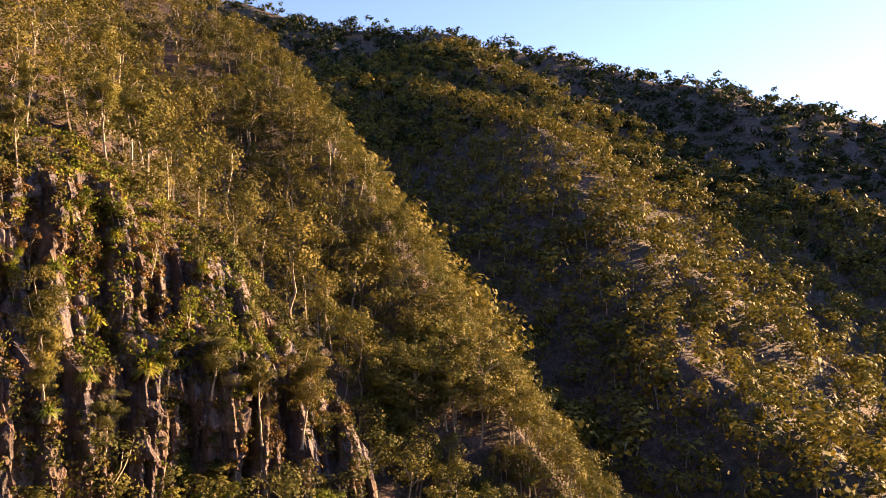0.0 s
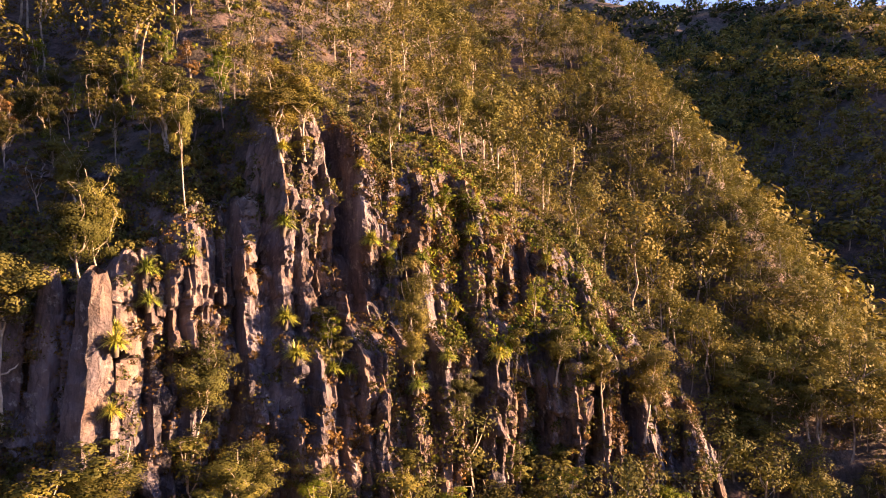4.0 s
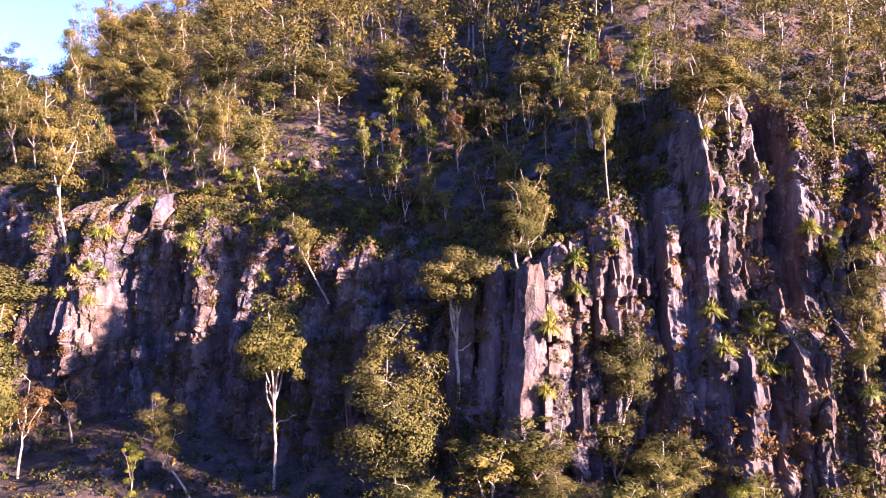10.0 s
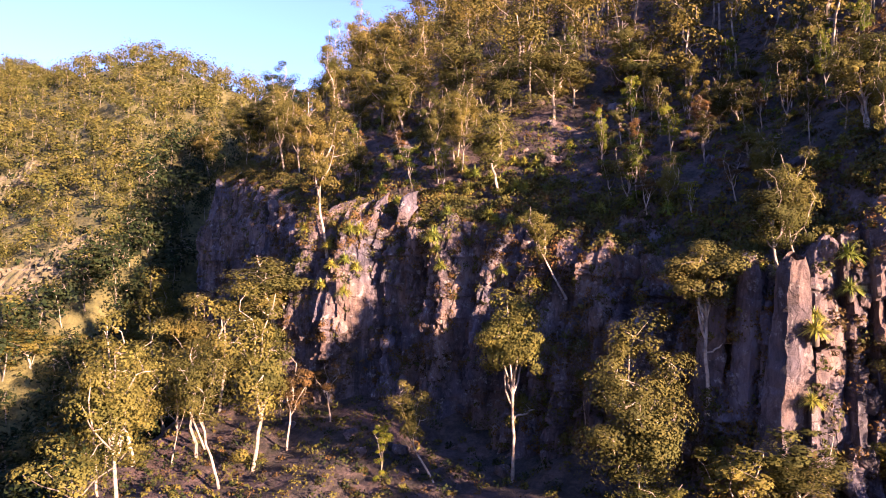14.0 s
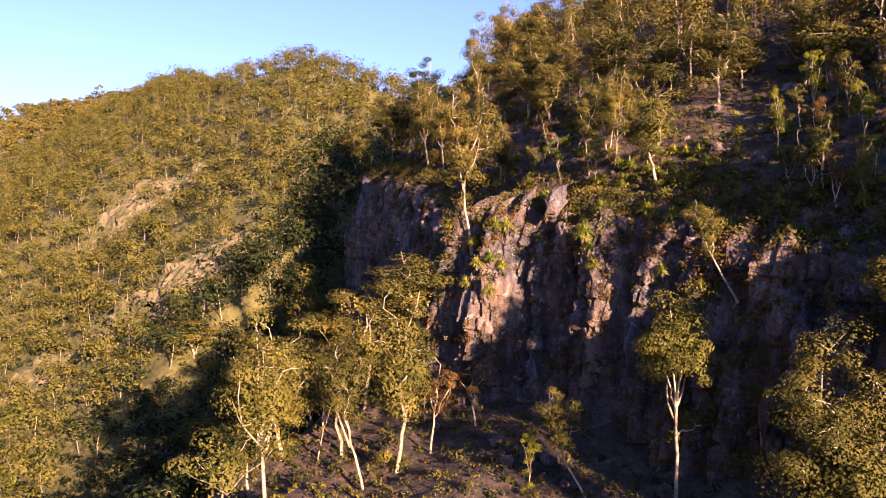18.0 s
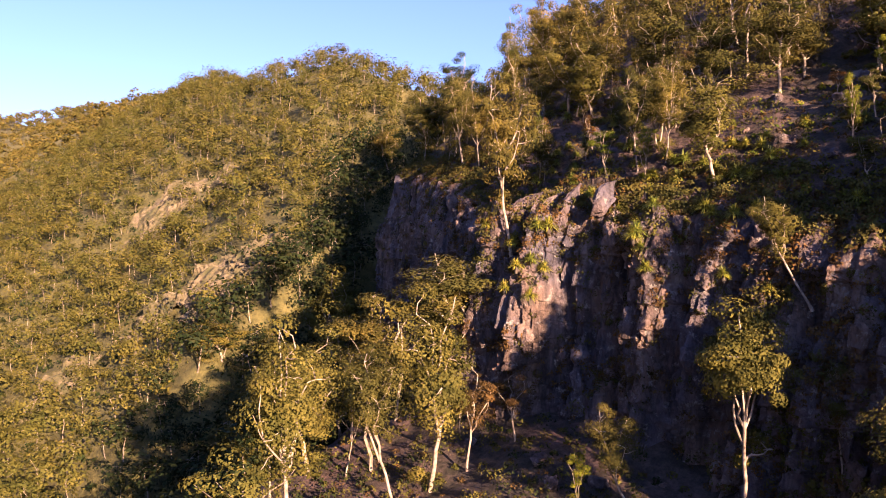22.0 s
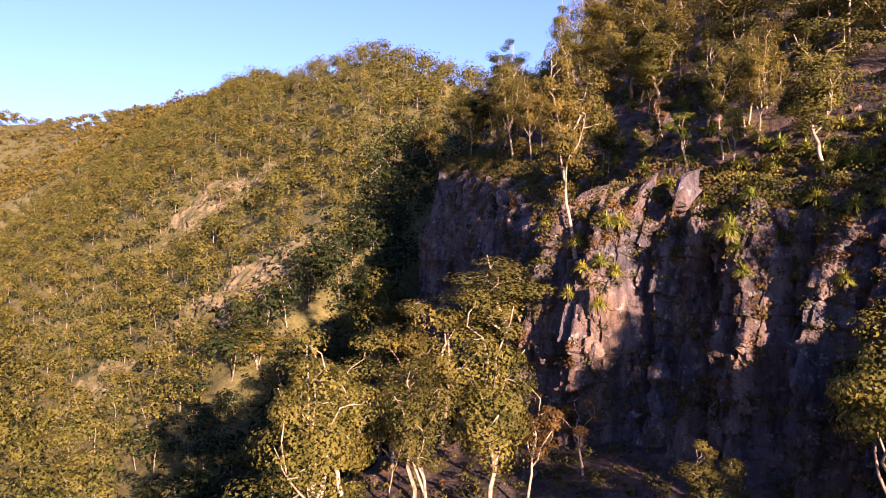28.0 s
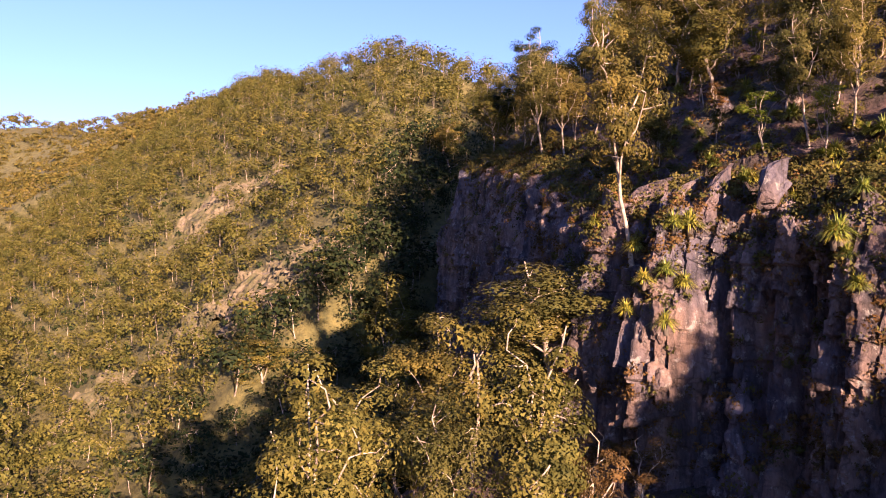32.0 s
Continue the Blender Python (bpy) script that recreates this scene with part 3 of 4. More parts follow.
gum("tall", 21.1, 62.3, 10.9, 6.7, 3.0, "on the slope above the cliff")
gum("tall", 27.2, 61.9, 8.9, 8.5, 4.5, "on the slope above the cliff")
gum("tall", 32.1, 65.5, 8.5, 9.6, 5.4, "on the slope above the cliff")
gum("tall", 62.9, 94.8, 16.3, 11.2, 6.8, "on the slope above the cliff")
gum("fork", 1.6, 58.3, 8.0, 6.5, 5.0, "on the slope above the cliff")
gum("tall", 2.5, 50.1, 3.4, 7.9, 2.4, "on a rock ledge")
gum("gum", -4.2, 57.5, 3.1, 5.7, 3.8, "on the slope above the cliff")
gum("gum", -20.9, 83.4, 15.8, 8.5, 6.7, "on the slope above the cliff")
gum("rust", -10.4, 67.8, 8.4, 5.0, 3.0, "on the slope above the cliff")
gum("rust", -13.9, 60.6, 3.2, 2.6, 2.2, "on the slope above the cliff")
gum("gum", -7.5, 69.8, 10.6, 4.3, 3.5, "on the slope above the cliff")
gum("gum", -3.3, 48.0, -1.8, 6.6, 4.3, "on a rock ledge")
gum("tall", 32.8, 47.8, -12.4, 6.6, 3.7, "on a rock ledge")
gum("lean", 33.5, 53.0, -18.2, 3.1, 2.3, "at the cliff's foot")
gum("gum", 36.9, 48.3, -13.3, 8.1, 4.9, "on a rock ledge")
gum("gum", 29.0, 48.7, -8.8, 5.1, 3.9, "on a rock ledge")
gum("gum", 18.9, 50.5, -1.8, 1.2, 2.4, "on a rock ledge")
gum("gum", 67.1, 52.3, -14.7, 8.0, 5.1, "on the slope above the cliff")
gum("gum", 51.5, 52.3, -15.0, 7.1, 5.6, "on the slope above the cliff")
gum("gum", 17.0, 46.9, -7.9, 3.7, 2.0, "on a rock ledge")
gum("lean", 35.9, 56.9, -18.5, 3.6, 2.4, "at the cliff's foot")
gum("gum", 55.8, 49.5, -15.4, 5.8, 4.7, "on the slope above the cliff")
gum("gum", 51.0, 51.8, -18.1, 7.0, 5.5, "on the slope above the cliff")
gum("gum", 163.1, 101.9, 3.6, 10.9, 8.7, "on the slope above the cliff")
gum("gum", -109.9, 95.7, -17.2, 13.2, 11.7, "on the lower slope")
gum("gum", -59.6, 67.0, -16.1, 14.4, 7.7, "at the cliff's foot")
gum("rust", -41.9, 56.4, -16.1, 5.6, 4.0, "at the cliff's foot")
gum("gum", -43.8, 83.9, 14.5, 6.4, 4.0, "on the slope above the cliff")
gum("gum", -35.5, 80.9, 14.8, 8.6, 7.4, "on the slope above the cliff")
gum("gum", -19.8, 84.7, 16.8, 7.7, 5.5, "on the slope above the cliff")
gum("gum", -28.2, 80.1, 14.7, 9.0, 7.3, "on the slope above the cliff")
gum("green", -36.5, 68.7, 5.7, 5.5, 2.9, "on the slope above the cliff")
gum("gum", -36.4, 75.4, 11.9, 6.3, 3.5, "on the slope above the cliff")
gum("gum", -67.7, 98.9, 18.8, 7.0, 6.3, "on the slope above the cliff")
gum("gum", -106.5, 92.0, -22.9, 19.1, 11.6, "on the lower slope")
gum("gum", -110.6, 82.6, -20.5, 6.5, 6.5, "on the lower slope")
gum("gum", -116.0, 75.9, -19.5, 7.4, 10.2, "on the lower slope")
gum("gum", -100.8, 93.3, -30.9, 14.1, 8.5, "on the lower slope")
gum("gum", -57.4, 47.4, -19.7, 12.9, 9.4, "on the lower slope")
gum("gum", -105.3, 76.2, -31.1, 13.0, 11.3, "on the lower slope")
gum("lean", -51.8, 51.1, -18.8, 9.5, 5.0, "on the lower slope")
gum("bare", -53.7, 48.1, -19.6, 8.2, 3.2, "on the lower slope")
gum("rust", -47.5, 56.3, -16.4, 5.1, 3.5, "on the lower slope")
gum("rust", -47.3, 59.0, -15.5, 4.3, 2.9, "at the cliff's foot")
gum("gum", -104.5, 70.7, -36.7, 11.7, 12.5, "on the lower slope")
gum("gum", -52.7, 61.9, -9.6, 9.4, 11.6, "on a rock ledge")
gum("gum", -35.6, 71.1, 7.8, 9.6, 3.9, "on the slope above the cliff")
gum("gum", -57.4, 97.7, 20.4, 11.0, 8.6, "on the slope above the cliff")
gum("gum", -32.5, 85.3, 18.4, 7.3, 5.6, "on the slope above the cliff")
gum("gum", -60.4, 125.8, 38.2, 7.5, 9.7, "on the slope above the cliff")
gum("gum", -37.2, 72.9, 9.2, 8.8, 4.1, "on the slope above the cliff")
gum("gum", -53.4, 89.8, 15.4, 11.1, 8.8, "on the slope above the cliff")

# Skyline trees: the darkness of their shaded silhouettes is put into the leaves.
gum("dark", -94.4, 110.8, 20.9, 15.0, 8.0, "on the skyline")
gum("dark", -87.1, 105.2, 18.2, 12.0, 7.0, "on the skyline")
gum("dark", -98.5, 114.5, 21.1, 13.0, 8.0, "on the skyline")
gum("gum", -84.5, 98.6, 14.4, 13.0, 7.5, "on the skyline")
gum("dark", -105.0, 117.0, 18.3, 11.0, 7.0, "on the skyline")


# ---- woods too many to count ----
def wood_templates(clumps, per, leaf, seed, count=6, squat=False, stem=0.12):
    rng = np.random.default_rng(seed)
    out = []
    for k in range(count):
        n = clumps + rng.integers(-1, 2)
        at = rng.normal(size=(n, 3)) * (1.15, 1.15, 1.6) + (0, 0, 5.6)
        at[:, 2] = at[:, 2].clip(2.4, 8.4) + 0.9 - 0.35 * np.hypot(at[:, 0], at[:, 1])
        if squat:
            at = rng.normal(size=(n, 3)) * (1.4, 1.4, 1.1) + (0, 0, 3.4)
            at[:, 2] += 1.6 - 0.5 * np.hypot(at[:, 0], at[:, 1])
        leaves = foliage(at, rng.uniform(0.85, 1.6, n) * (1.35 if squat else 1), per, leaf, rng, False, 0.75, True)
        stems = [tube(bent(np.array([0, 0, -1.0]), np.array([rng.normal() * 0.5, rng.normal() * 0.5, 4.4 if squat else 6.2]), rng, 5, 0.08), np.linspace(stem, stem / 2, 5), 4)]
        for c in at[:4]:
            stems.append(tube(bent(np.array([0, 0, 4.4 + rng.random()]), c, rng, 4, 0.15), np.linspace(stem / 2, stem / 5, 4), 3))
        v, f = joined(stems)
        out.append((leaves, (v, np.concatenate([f[:, [0, 1, 2]], f[:, [0, 2, 3]]]))))
    return out


def wood(name, places, heights, templates, leaf, label, seed):
    """One mesh of many trees. places: n x 3."""
    rng = np.random.default_rng(seed)
    lv, lf, bv, bf, ln, bn = [], [], [], [], 0, 0
    for p, h in zip(places, heights):
        (v, f), (sv, sf) = templates[rng.integers(len(templates))]
        a = rng.uniform(0, 6.283)
        turn = np.array([[np.cos(a), -np.sin(a), 0], [np.sin(a), np.cos(a), 0], [0, 0, 1]])
        scale = np.array([1, 1, 1]) * h / 9 * np.array([rng.uniform(0.9, 1.4)] * 2 + [1])
        lv.append((v * scale) @ turn.T + p)
        bv.append((sv * scale) @ turn.T + p)
        lf.append(f + ln)
        bf.append(sf + bn)
        ln += len(v)
        bn += len(sv)
    verts = np.concatenate(lv + bv)
    faces = np.concatenate(lf + [f + ln for f in bf])
    me = mesh_of(name, verts, faces, leaf)
    me.materials.append(GREY_BARK)
    index = np.zeros(len(faces), np.int32)
    index[sum(map(len, lf)):] = 1
    me.polygons.foreach_set("material_index", index)
    return tagged(new(name, me), label, "forest", kind="stuff")


def scatter(seed, count, box, keep, gap):
    """Random places in a box of the plan (x0, y0, x1, y1) that keep(x, y, s, d) accepts, no two nearer than gap."""
    rng = np.random.default_rng(seed)
    x, y = rng.uniform(box[0], box[2], count), rng.uniform(box[1], box[3], count)
    s, d = along(x, y)
    ok = keep(x, y, s, d, rng.random(count))
    x, y = x[ok], y[ok]
    taken, out = {}, []
    for px, py in zip(x, y):
        i, j = int(px // gap), int(py // gap)
        if any((px - q[0]) ** 2 + (py - q[1]) ** 2 < gap * gap for a in (-1, 0, 1) for b in (-1, 0, 1) for q in taken.get((i + a, j + b), ())):
            continue
        taken.setdefault((i, j), []).append((px, py))
        out.append((px, py))
    out = np.array(out).reshape(-1, 2)
    return np.c_[out, land(out[:, 0], out[:, 1]) - 0.1]


S_OF = {x: float(np.interp(-x, -CLIFF[:, 0], ARC)) for x in (31, 20, 9, -3, -30, -56, -84)}
near_wood = wood_templates(11, 95, 0.26, 11)
mid_wood = wood_templates(9, 44, 0.46, 12, squat=True, stem=0.075)
mid_thin = wood_templates(8, 28, 0.72, 14, squat=True)
far_wood = wood_templates(7, 18, 1.1, 13, squat=True, stem=0.05)
tell = np.random.default_rng(77)

p = scatter(1, 9000, (5, 30, 110, 150), lambda x, y, s, d, r: (d > 4) & (s < S_OF[9]) & (d + 9 * r > 7) & ((x > 26) | (r < 0.5)) & (x < np.interp(y, [q[1] for q in SPUR], [q[0] for q in SPUR]) + 14), 3.3)
wood("spur_forest", p, tell.uniform(4.5, 11, len(p)) * np.interp(p[:, 0], [10, 30], [0.62, 1]), near_wood, LEAF, "dense sunlit gum forest covering the steep spur", 21)
p = scatter(2, 5000, (14, -5, 90, 48), lambda x, y, s, d, r: (x < np.interp(y, [k[1] for k in SPUR], [k[0] for k in SPUR]) + 5) & (d > -26) & (((d < 9) & (s < S_OF[31] + 1)) | ((d < -1.5) & (s < S_OF[20]))), 3.0)
q = scatter(12, 9000, (46, 14, 100, 110), lambda x, y, s, d, r: np.abs(x - 12 - np.interp(y, [k[1] for k in SPUR], [k[0] for k in SPUR])) < 13, 2.1)
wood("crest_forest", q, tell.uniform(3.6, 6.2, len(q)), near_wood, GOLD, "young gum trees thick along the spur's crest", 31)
wood("lower_spur_forest", p, tell.uniform(4.5, 8, len(p)), near_wood, LEAF, "dense gum forest below the rock face", 22)
p = scatter(14, 5000, (44, 14, 104, 74), lambda x, y, s, d, r: np.abs(x - 22 - np.interp(y, [k[1] for k in SPUR], [k[0] for k in SPUR])) < 13, 2.8)
p = np.r_[p, scatter(15, 900, (44, 44, 66, 57), lambda x, y, s, d, r: d > 2, 1.7), scatter(16, 400, (69, 108, 86, 126), lambda x, y, s, d, r: r < 2, 2.6)]
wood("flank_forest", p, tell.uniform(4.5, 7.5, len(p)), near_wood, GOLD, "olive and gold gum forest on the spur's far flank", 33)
p = scatter(3, 9000, (-120, 50, 20, 210), lambda x, y, s, d, r: (s > S_OF[9]) & (d > np.where(x < -52, 4.5, 20)) & (d < 115) & (r < np.where(x > -42, np.interp(d, [20, 34, 50], [0.1, 0.5, 0.9]), np.where(d > 42, 0.9, np.where(x < -52, 0.55, d / 170)))), 4.8)
wood("upper_forest", p, tell.uniform(7, 12, len(p)) * np.where((p[:, 0] < -50) & (along(p[:, 0], p[:, 1])[1] < 26), 0.66, 1.1), near_wood, LEAF, "open gum forest on the slope above the cliff", 23)
def in_gully(x, y, d):
    """The gully between the cliff and the far hillside, as far as its shade is painted."""
    return (x > np.interp(y, [50, 59, 67, 75, 87, 104, 122, 135, 145], [-116, -118, -123, -121, -120, -129, -142, -144, -138])) & (x < -66) & (d < -6) & (y < 146)


# The gully's shade is painted with near-black leaves up to its edge.
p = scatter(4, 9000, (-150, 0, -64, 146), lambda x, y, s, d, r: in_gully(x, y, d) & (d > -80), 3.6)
wood("gully_forest", p, tell.uniform(8, 14, len(p)), mid_wood, SHADE_LEAF, "gully forest under the cliff, shade put into its leaf colour", 24)
p = scatter(9, 4000, (-82, 22, -47, 84), lambda x, y, s, d, r: (d < -6) & (x > -68) & (x > -9 - 1.43 * (y - 7.5)) & (y < 62 - 0.6 * (x + 47)) & ((x < -52) | (y < 44)), 8.0)
wood("talus_forest", p, tell.uniform(9, 14, len(p)), near_wood, GOLD, "golden gum trees crowding the slope under the cliff", 29)
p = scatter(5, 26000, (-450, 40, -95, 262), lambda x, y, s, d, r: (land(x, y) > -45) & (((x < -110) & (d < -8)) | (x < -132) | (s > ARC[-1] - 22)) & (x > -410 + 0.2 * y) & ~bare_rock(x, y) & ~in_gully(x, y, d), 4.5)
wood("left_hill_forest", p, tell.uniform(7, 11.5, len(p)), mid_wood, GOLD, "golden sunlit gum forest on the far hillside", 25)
# Scrub whose dark colour stands in for shade in the gaps between trees.
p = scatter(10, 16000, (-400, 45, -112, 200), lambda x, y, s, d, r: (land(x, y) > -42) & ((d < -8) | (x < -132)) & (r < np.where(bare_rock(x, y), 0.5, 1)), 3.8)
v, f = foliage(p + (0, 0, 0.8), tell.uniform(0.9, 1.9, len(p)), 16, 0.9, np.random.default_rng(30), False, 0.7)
tagged(new("left_hill_scrub", mesh_of("left_hill_scrub", v, f, SHADE_LEAF)), "understorey scrub coloured dark for shade between the far hillside's trees", "undergrowth", kind="stuff")
p = scatter(6, 12000, (-780, 110, -400, 310), lambda x, y, s, d, r: r < 0.97, 7.6)
wood("far_hill_forest", p - (0, 0, 3.0), tell.uniform(8, 12, len(p)), far_wood, LEAF, "distant forest along the skyline ridge", 26)
p = scatter(7, 14000, (100, 0, 290, 270), lambda x, y, s, d, r: (np.maximum(ridge(x, y, MID_RIDGE, 0.75), ridge(x, y, LOW_RIDGE, 0.7)) > -46), 5.2)
wood("mid_ridge_forest", p - (0, 0, 1.5), tell.uniform(8, 13, len(p)), mid_thin, GOLD, "gum forest on the middle ridge across the gully", 27)
# The far slope's shade is put into its leaf colour.
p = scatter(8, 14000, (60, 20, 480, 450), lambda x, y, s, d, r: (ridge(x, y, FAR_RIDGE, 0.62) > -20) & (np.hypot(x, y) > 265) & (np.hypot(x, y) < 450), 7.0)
wood("far_ridge_forest", p - (0, 0, 3.0), tell.uniform(9, 14, len(p)), far_wood, SHADE_LEAF, "far mountainside forest, shade put into its dark leaf colour", 28)


# ---- rocks that stand apart on and below the cliff ----
def rock_mesh(seed, box=5.0):
    """A cracked, blunt-edged block about 2 m across."""
    rng = np.random.default_rng(seed)
    rows, cols = 15, 22
    lat, lon = np.meshgrid(np.linspace(-np.pi / 2, np.pi / 2, rows), np.arange(cols) / cols * 2 * np.pi, indexing="ij")
    p = np.stack([np.cos(lat) * np.cos(lon), np.cos(lat) * np.sin(lon), np.sin(lat)], -1)
    p = p / (np.abs(p) ** box).sum(-1, keepdims=True) ** (1 / box)
    for k in range(14):
        n = unit(rng.normal(size=3))
        h = rng.uniform(0.55, 0.95)
        p = p - np.maximum(p @ n - h, 0)[..., None] * n
    p = p + 0.17 * np.stack([fbm(p[..., 0] * 2.5 + k * 9, p[..., 1] * 2.5, p[..., 2] * 2.5, 4, seed + k) for k in range(3)], -1)
    return mesh_of("rock", p.reshape(-1, 3), grid_faces(rows, cols, True), ROCK)


def pillar_mesh(seed):
    """A blunt-headed upright column with flat, broken sides."""
    rng = np.random.default_rng(seed)
    rows, cols = 26, 26
    v, a = np.meshgrid(np.linspace(-1, 1, rows), np.arange(cols) / cols * 2 * np.pi, indexing="ij")
    p = np.stack([np.cos(a), np.sin(a)], -1)
    p = p / (np.abs(p) ** 4).sum(-1, keepdims=True) ** 0.25
    for k in range(9):
        turn = rng.uniform(0, 6.283)
        n = np.array([np.cos(turn), np.sin(turn)])
        p = p - np.maximum(p @ n - rng.uniform(0.6, 0.9) - 0.12 * rng.normal() * v, 0)[..., None] * n
    head = (1 - ((v - 0.78).clip(0, 1) / 0.3) ** 2).clip(0.05, 1) ** 0.5 * (1 - 0.16 * v)
    p = p * head[..., None]
    p = np.concatenate([p, v[..., None]], -1)
    p[..., 0] += 0.1 * fbm(p[..., 0] * 2, p[..., 1] * 2, v * 7, 4, seed)
    p[..., 1] += 0.1 * fbm(p[..., 0] * 2, p[..., 1] * 2, v * 7, 4, seed + 5)
    p[..., 2] += 0.05 * fbm(p[..., 0] * 2, p[..., 1] * 2, v * 3, 3, seed + 9)
    return mesh_of("rock_pillar", p.reshape(-1, 3), grid_faces(rows, cols, True), ROCK)


ROCKS = [rock_mesh(k) for k in range(7)]
PILLARS = [pillar_mesh(k) for k in (301, 302, 303)]
rock_rng = random.Random(3)


def rock(parent, x, y, z, sx, sy, sz, turn=0.0, lean=0.0, name="rock"):
    ob = new(name, ROCKS[rock_rng.randrange(7)] if name == "rock" else PILLARS[rock_rng.randrange(3)])
    ob.parent = parent
    ob.matrix_world = pose(x, y, z, lean, rock_rng.uniform(-6, 6), turn) @ Matrix.Diagonal((sx, sy, sz, 1))
    return ob


# Upright slabs and columns proud of the face, then blocks along its whole length.
rock(cliff, -2.8, 46.9, -6.2, 1.5, 1.7, 5.8, 20, 4, "rock_pillar")
rock(cliff, -5.2, 48.4, -5.6, 1.0, 1.4, 5.4, 35, 5, "rock_pillar")
rock(cliff, -7.4, 49.6, -6.2, 0.9, 1.3, 4.9, 40, 6, "rock_pillar")
SLAB = rock_mesh(71, 7.0)


def slab(x, y, z, wide, deep, long, right, back, turn):
    """A long slab lying in the slope, its head leaning to the right and back."""
    ob = new("rock_slab", SLAB)
    ob.parent = cliff
    ob.matrix_world = pose(x, y, z, -back, right, turn) @ Matrix.Diagonal((wide, deep, long, 1))


slab(-46.8, 64.4, 3.3, 1.3, 1.0, 3.6, 38, 35, 12)
slab(-44.2, 64.1, 3.1, 1.0, 1.0, 3.2, 34, 32, 20)
slab(-41.2, 64.0, 3.7, 0.9, 0.9, 2.6, 14, 28, 15)
slab(-49.6, 65.8, 3.1, 0.9, 0.9, 2.4, 40, 35, 10)
slab(-37.5, 63.4, 4.3, 1.0, 1.0, 2.0, 20, 35, 10)
face_rng = np.random.default_rng(8)
for k in range(300):
    i, j = face_rng.integers(8, 134), face_rng.integers(70, FACE.shape[1] - 60)
    at, ahead, above = FACE[i, j], FACE[i, j + 3] - FACE[i, j - 3], FACE[i + 2, j]
    if at[0] < -75:
        continue
    size = face_rng.uniform(0.35, 0.95)
    rock(cliff, *at, size * face_rng.uniform(0.6, 1.0), size * face_rng.uniform(0.7, 1.1), size * face_rng.uniform(0.8, 1.7), math.degrees(math.atan2(ahead[1], ahead[0])) + face_rng.uniform(-25, 25), face_rng.uniform(-12, 12))


def boulder(x, y, size, where):
    z = ground_at(x, y)
    ob = tagged(new("boulder", ROCKS[rock_rng.randrange(7)]), "grey-brown weathered boulder " + where, "rock", "boulders")
    ob.matrix_world = pose(x, y, z + size * 0.25, rock_rng.uniform(-20, 20), rock_rng.uniform(-20, 20), rock_rng.uniform(0, 360)) @ Matrix.Diagonal((size, size * 0.8, size * 0.7, 1))


for x, y, z in scatter(31, 420, (-70, 52, 30, 95), lambda x, y, s, d, r: (d > 7) & (d < 30), 3.5)[:100]:
    boulder(x, y, rock_rng.uniform(0.4, 1.3), "on the slope above the cliff")
for x, y, z in scatter(32, 300, (-60, 38, 36, 66), lambda x, y, s, d, r: (d < -4.5) & (d > -12), 3.0)[:20]:
    boulder(x, y, rock_rng.uniform(0.3, 0.9), "among the scree below the cliff")


# ---- rock faces on the far hillside ----
def outcrop(x, y, wide, high, seed):
    """A broken rock face lying in the hillside."""
    u, v = np.meshgrid(np.linspace(-1, 1, 64), np.linspace(-1, 1, 56))
    shape = (1 - np.abs(u) ** 2.5 - np.abs(v) ** 2.5 + 0.9 * fbm(u * 1.8 + seed, v * 1.8, octaves=4, seed=seed)).clip(-0.8, 1)
    px, py = x + u * wide * 0.62, y + v * high * 0.44
    proud = 1.9 * shape + 1.3 * np.round(fbm(u * 4, v * 3, octaves=4, seed=seed + 3) * 2) / 2
    proud = np.where(shape < 0, 1.9 * shape, proud)
    me = mesh_of("rock_outcrop", np.stack([px, py - 0.5 * proud, land(px, py) + proud * 0.7], -1).reshape(-1, 3), grid_faces(56, 64), PALE_ROCK)
    return tagged(new("rock_outcrop", me), "pale weathered rock face among trees on the far hillside", "rock face", "hillside rock faces")


def make_pale_rock():
    m, nt, bsdf = material("pale_outcrop", 0.92)
    at = world_place(nt)
    n = noise_tex(nt, 0.35, 7, 0.65, at)
    nt.links.new(ramp(nt, n, [(0.36, (0.05, 0.055, 0.02)), (0.5, (0.1, 0.088, 0.045)), (0.62, (0.17, 0.14, 0.09)), (0.8, (0.26, 0.22, 0.16))]), bsdf.inputs["Base Color"])
    bump(nt, bsdf, noise_tex(nt, 0.9, 8, 0.7, at), 0.8, 1.2)
    return m


PALE_ROCK = make_pale_rock()
for k, (x, y, w, h) in enumerate(OUTCROPS):
    outcrop(x, y, w, h, 100 + 7 * k)


# ---- grass trees ----
def make_blades():
    m, nt, bsdf = material("grass_tree_blade", 0.5)
    geo, info = nt.nodes.new("ShaderNodeNewGeometry"), nt.nodes.new("ShaderNodeObjectInfo")
    base = ramp(nt, geo.outputs["Random Per Island"], [(0, (0.07, 0.1, 0.015)), (0.5, (0.19, 0.21, 0.025)), (0.9, (0.32, 0.31, 0.035)), (1, (0.34, 0.27, 0.08))])
    tone = ramp(nt, info.outputs["Random"], [(0, (0.6, 0.75, 0.7)), (1, (1.25, 1.1, 0.9))])
    nt.links.new(mix(nt, 1.0, base, tone, "MULTIPLY"), bsdf.inputs["Base Color"])
    return m


BLADE = make_blades()


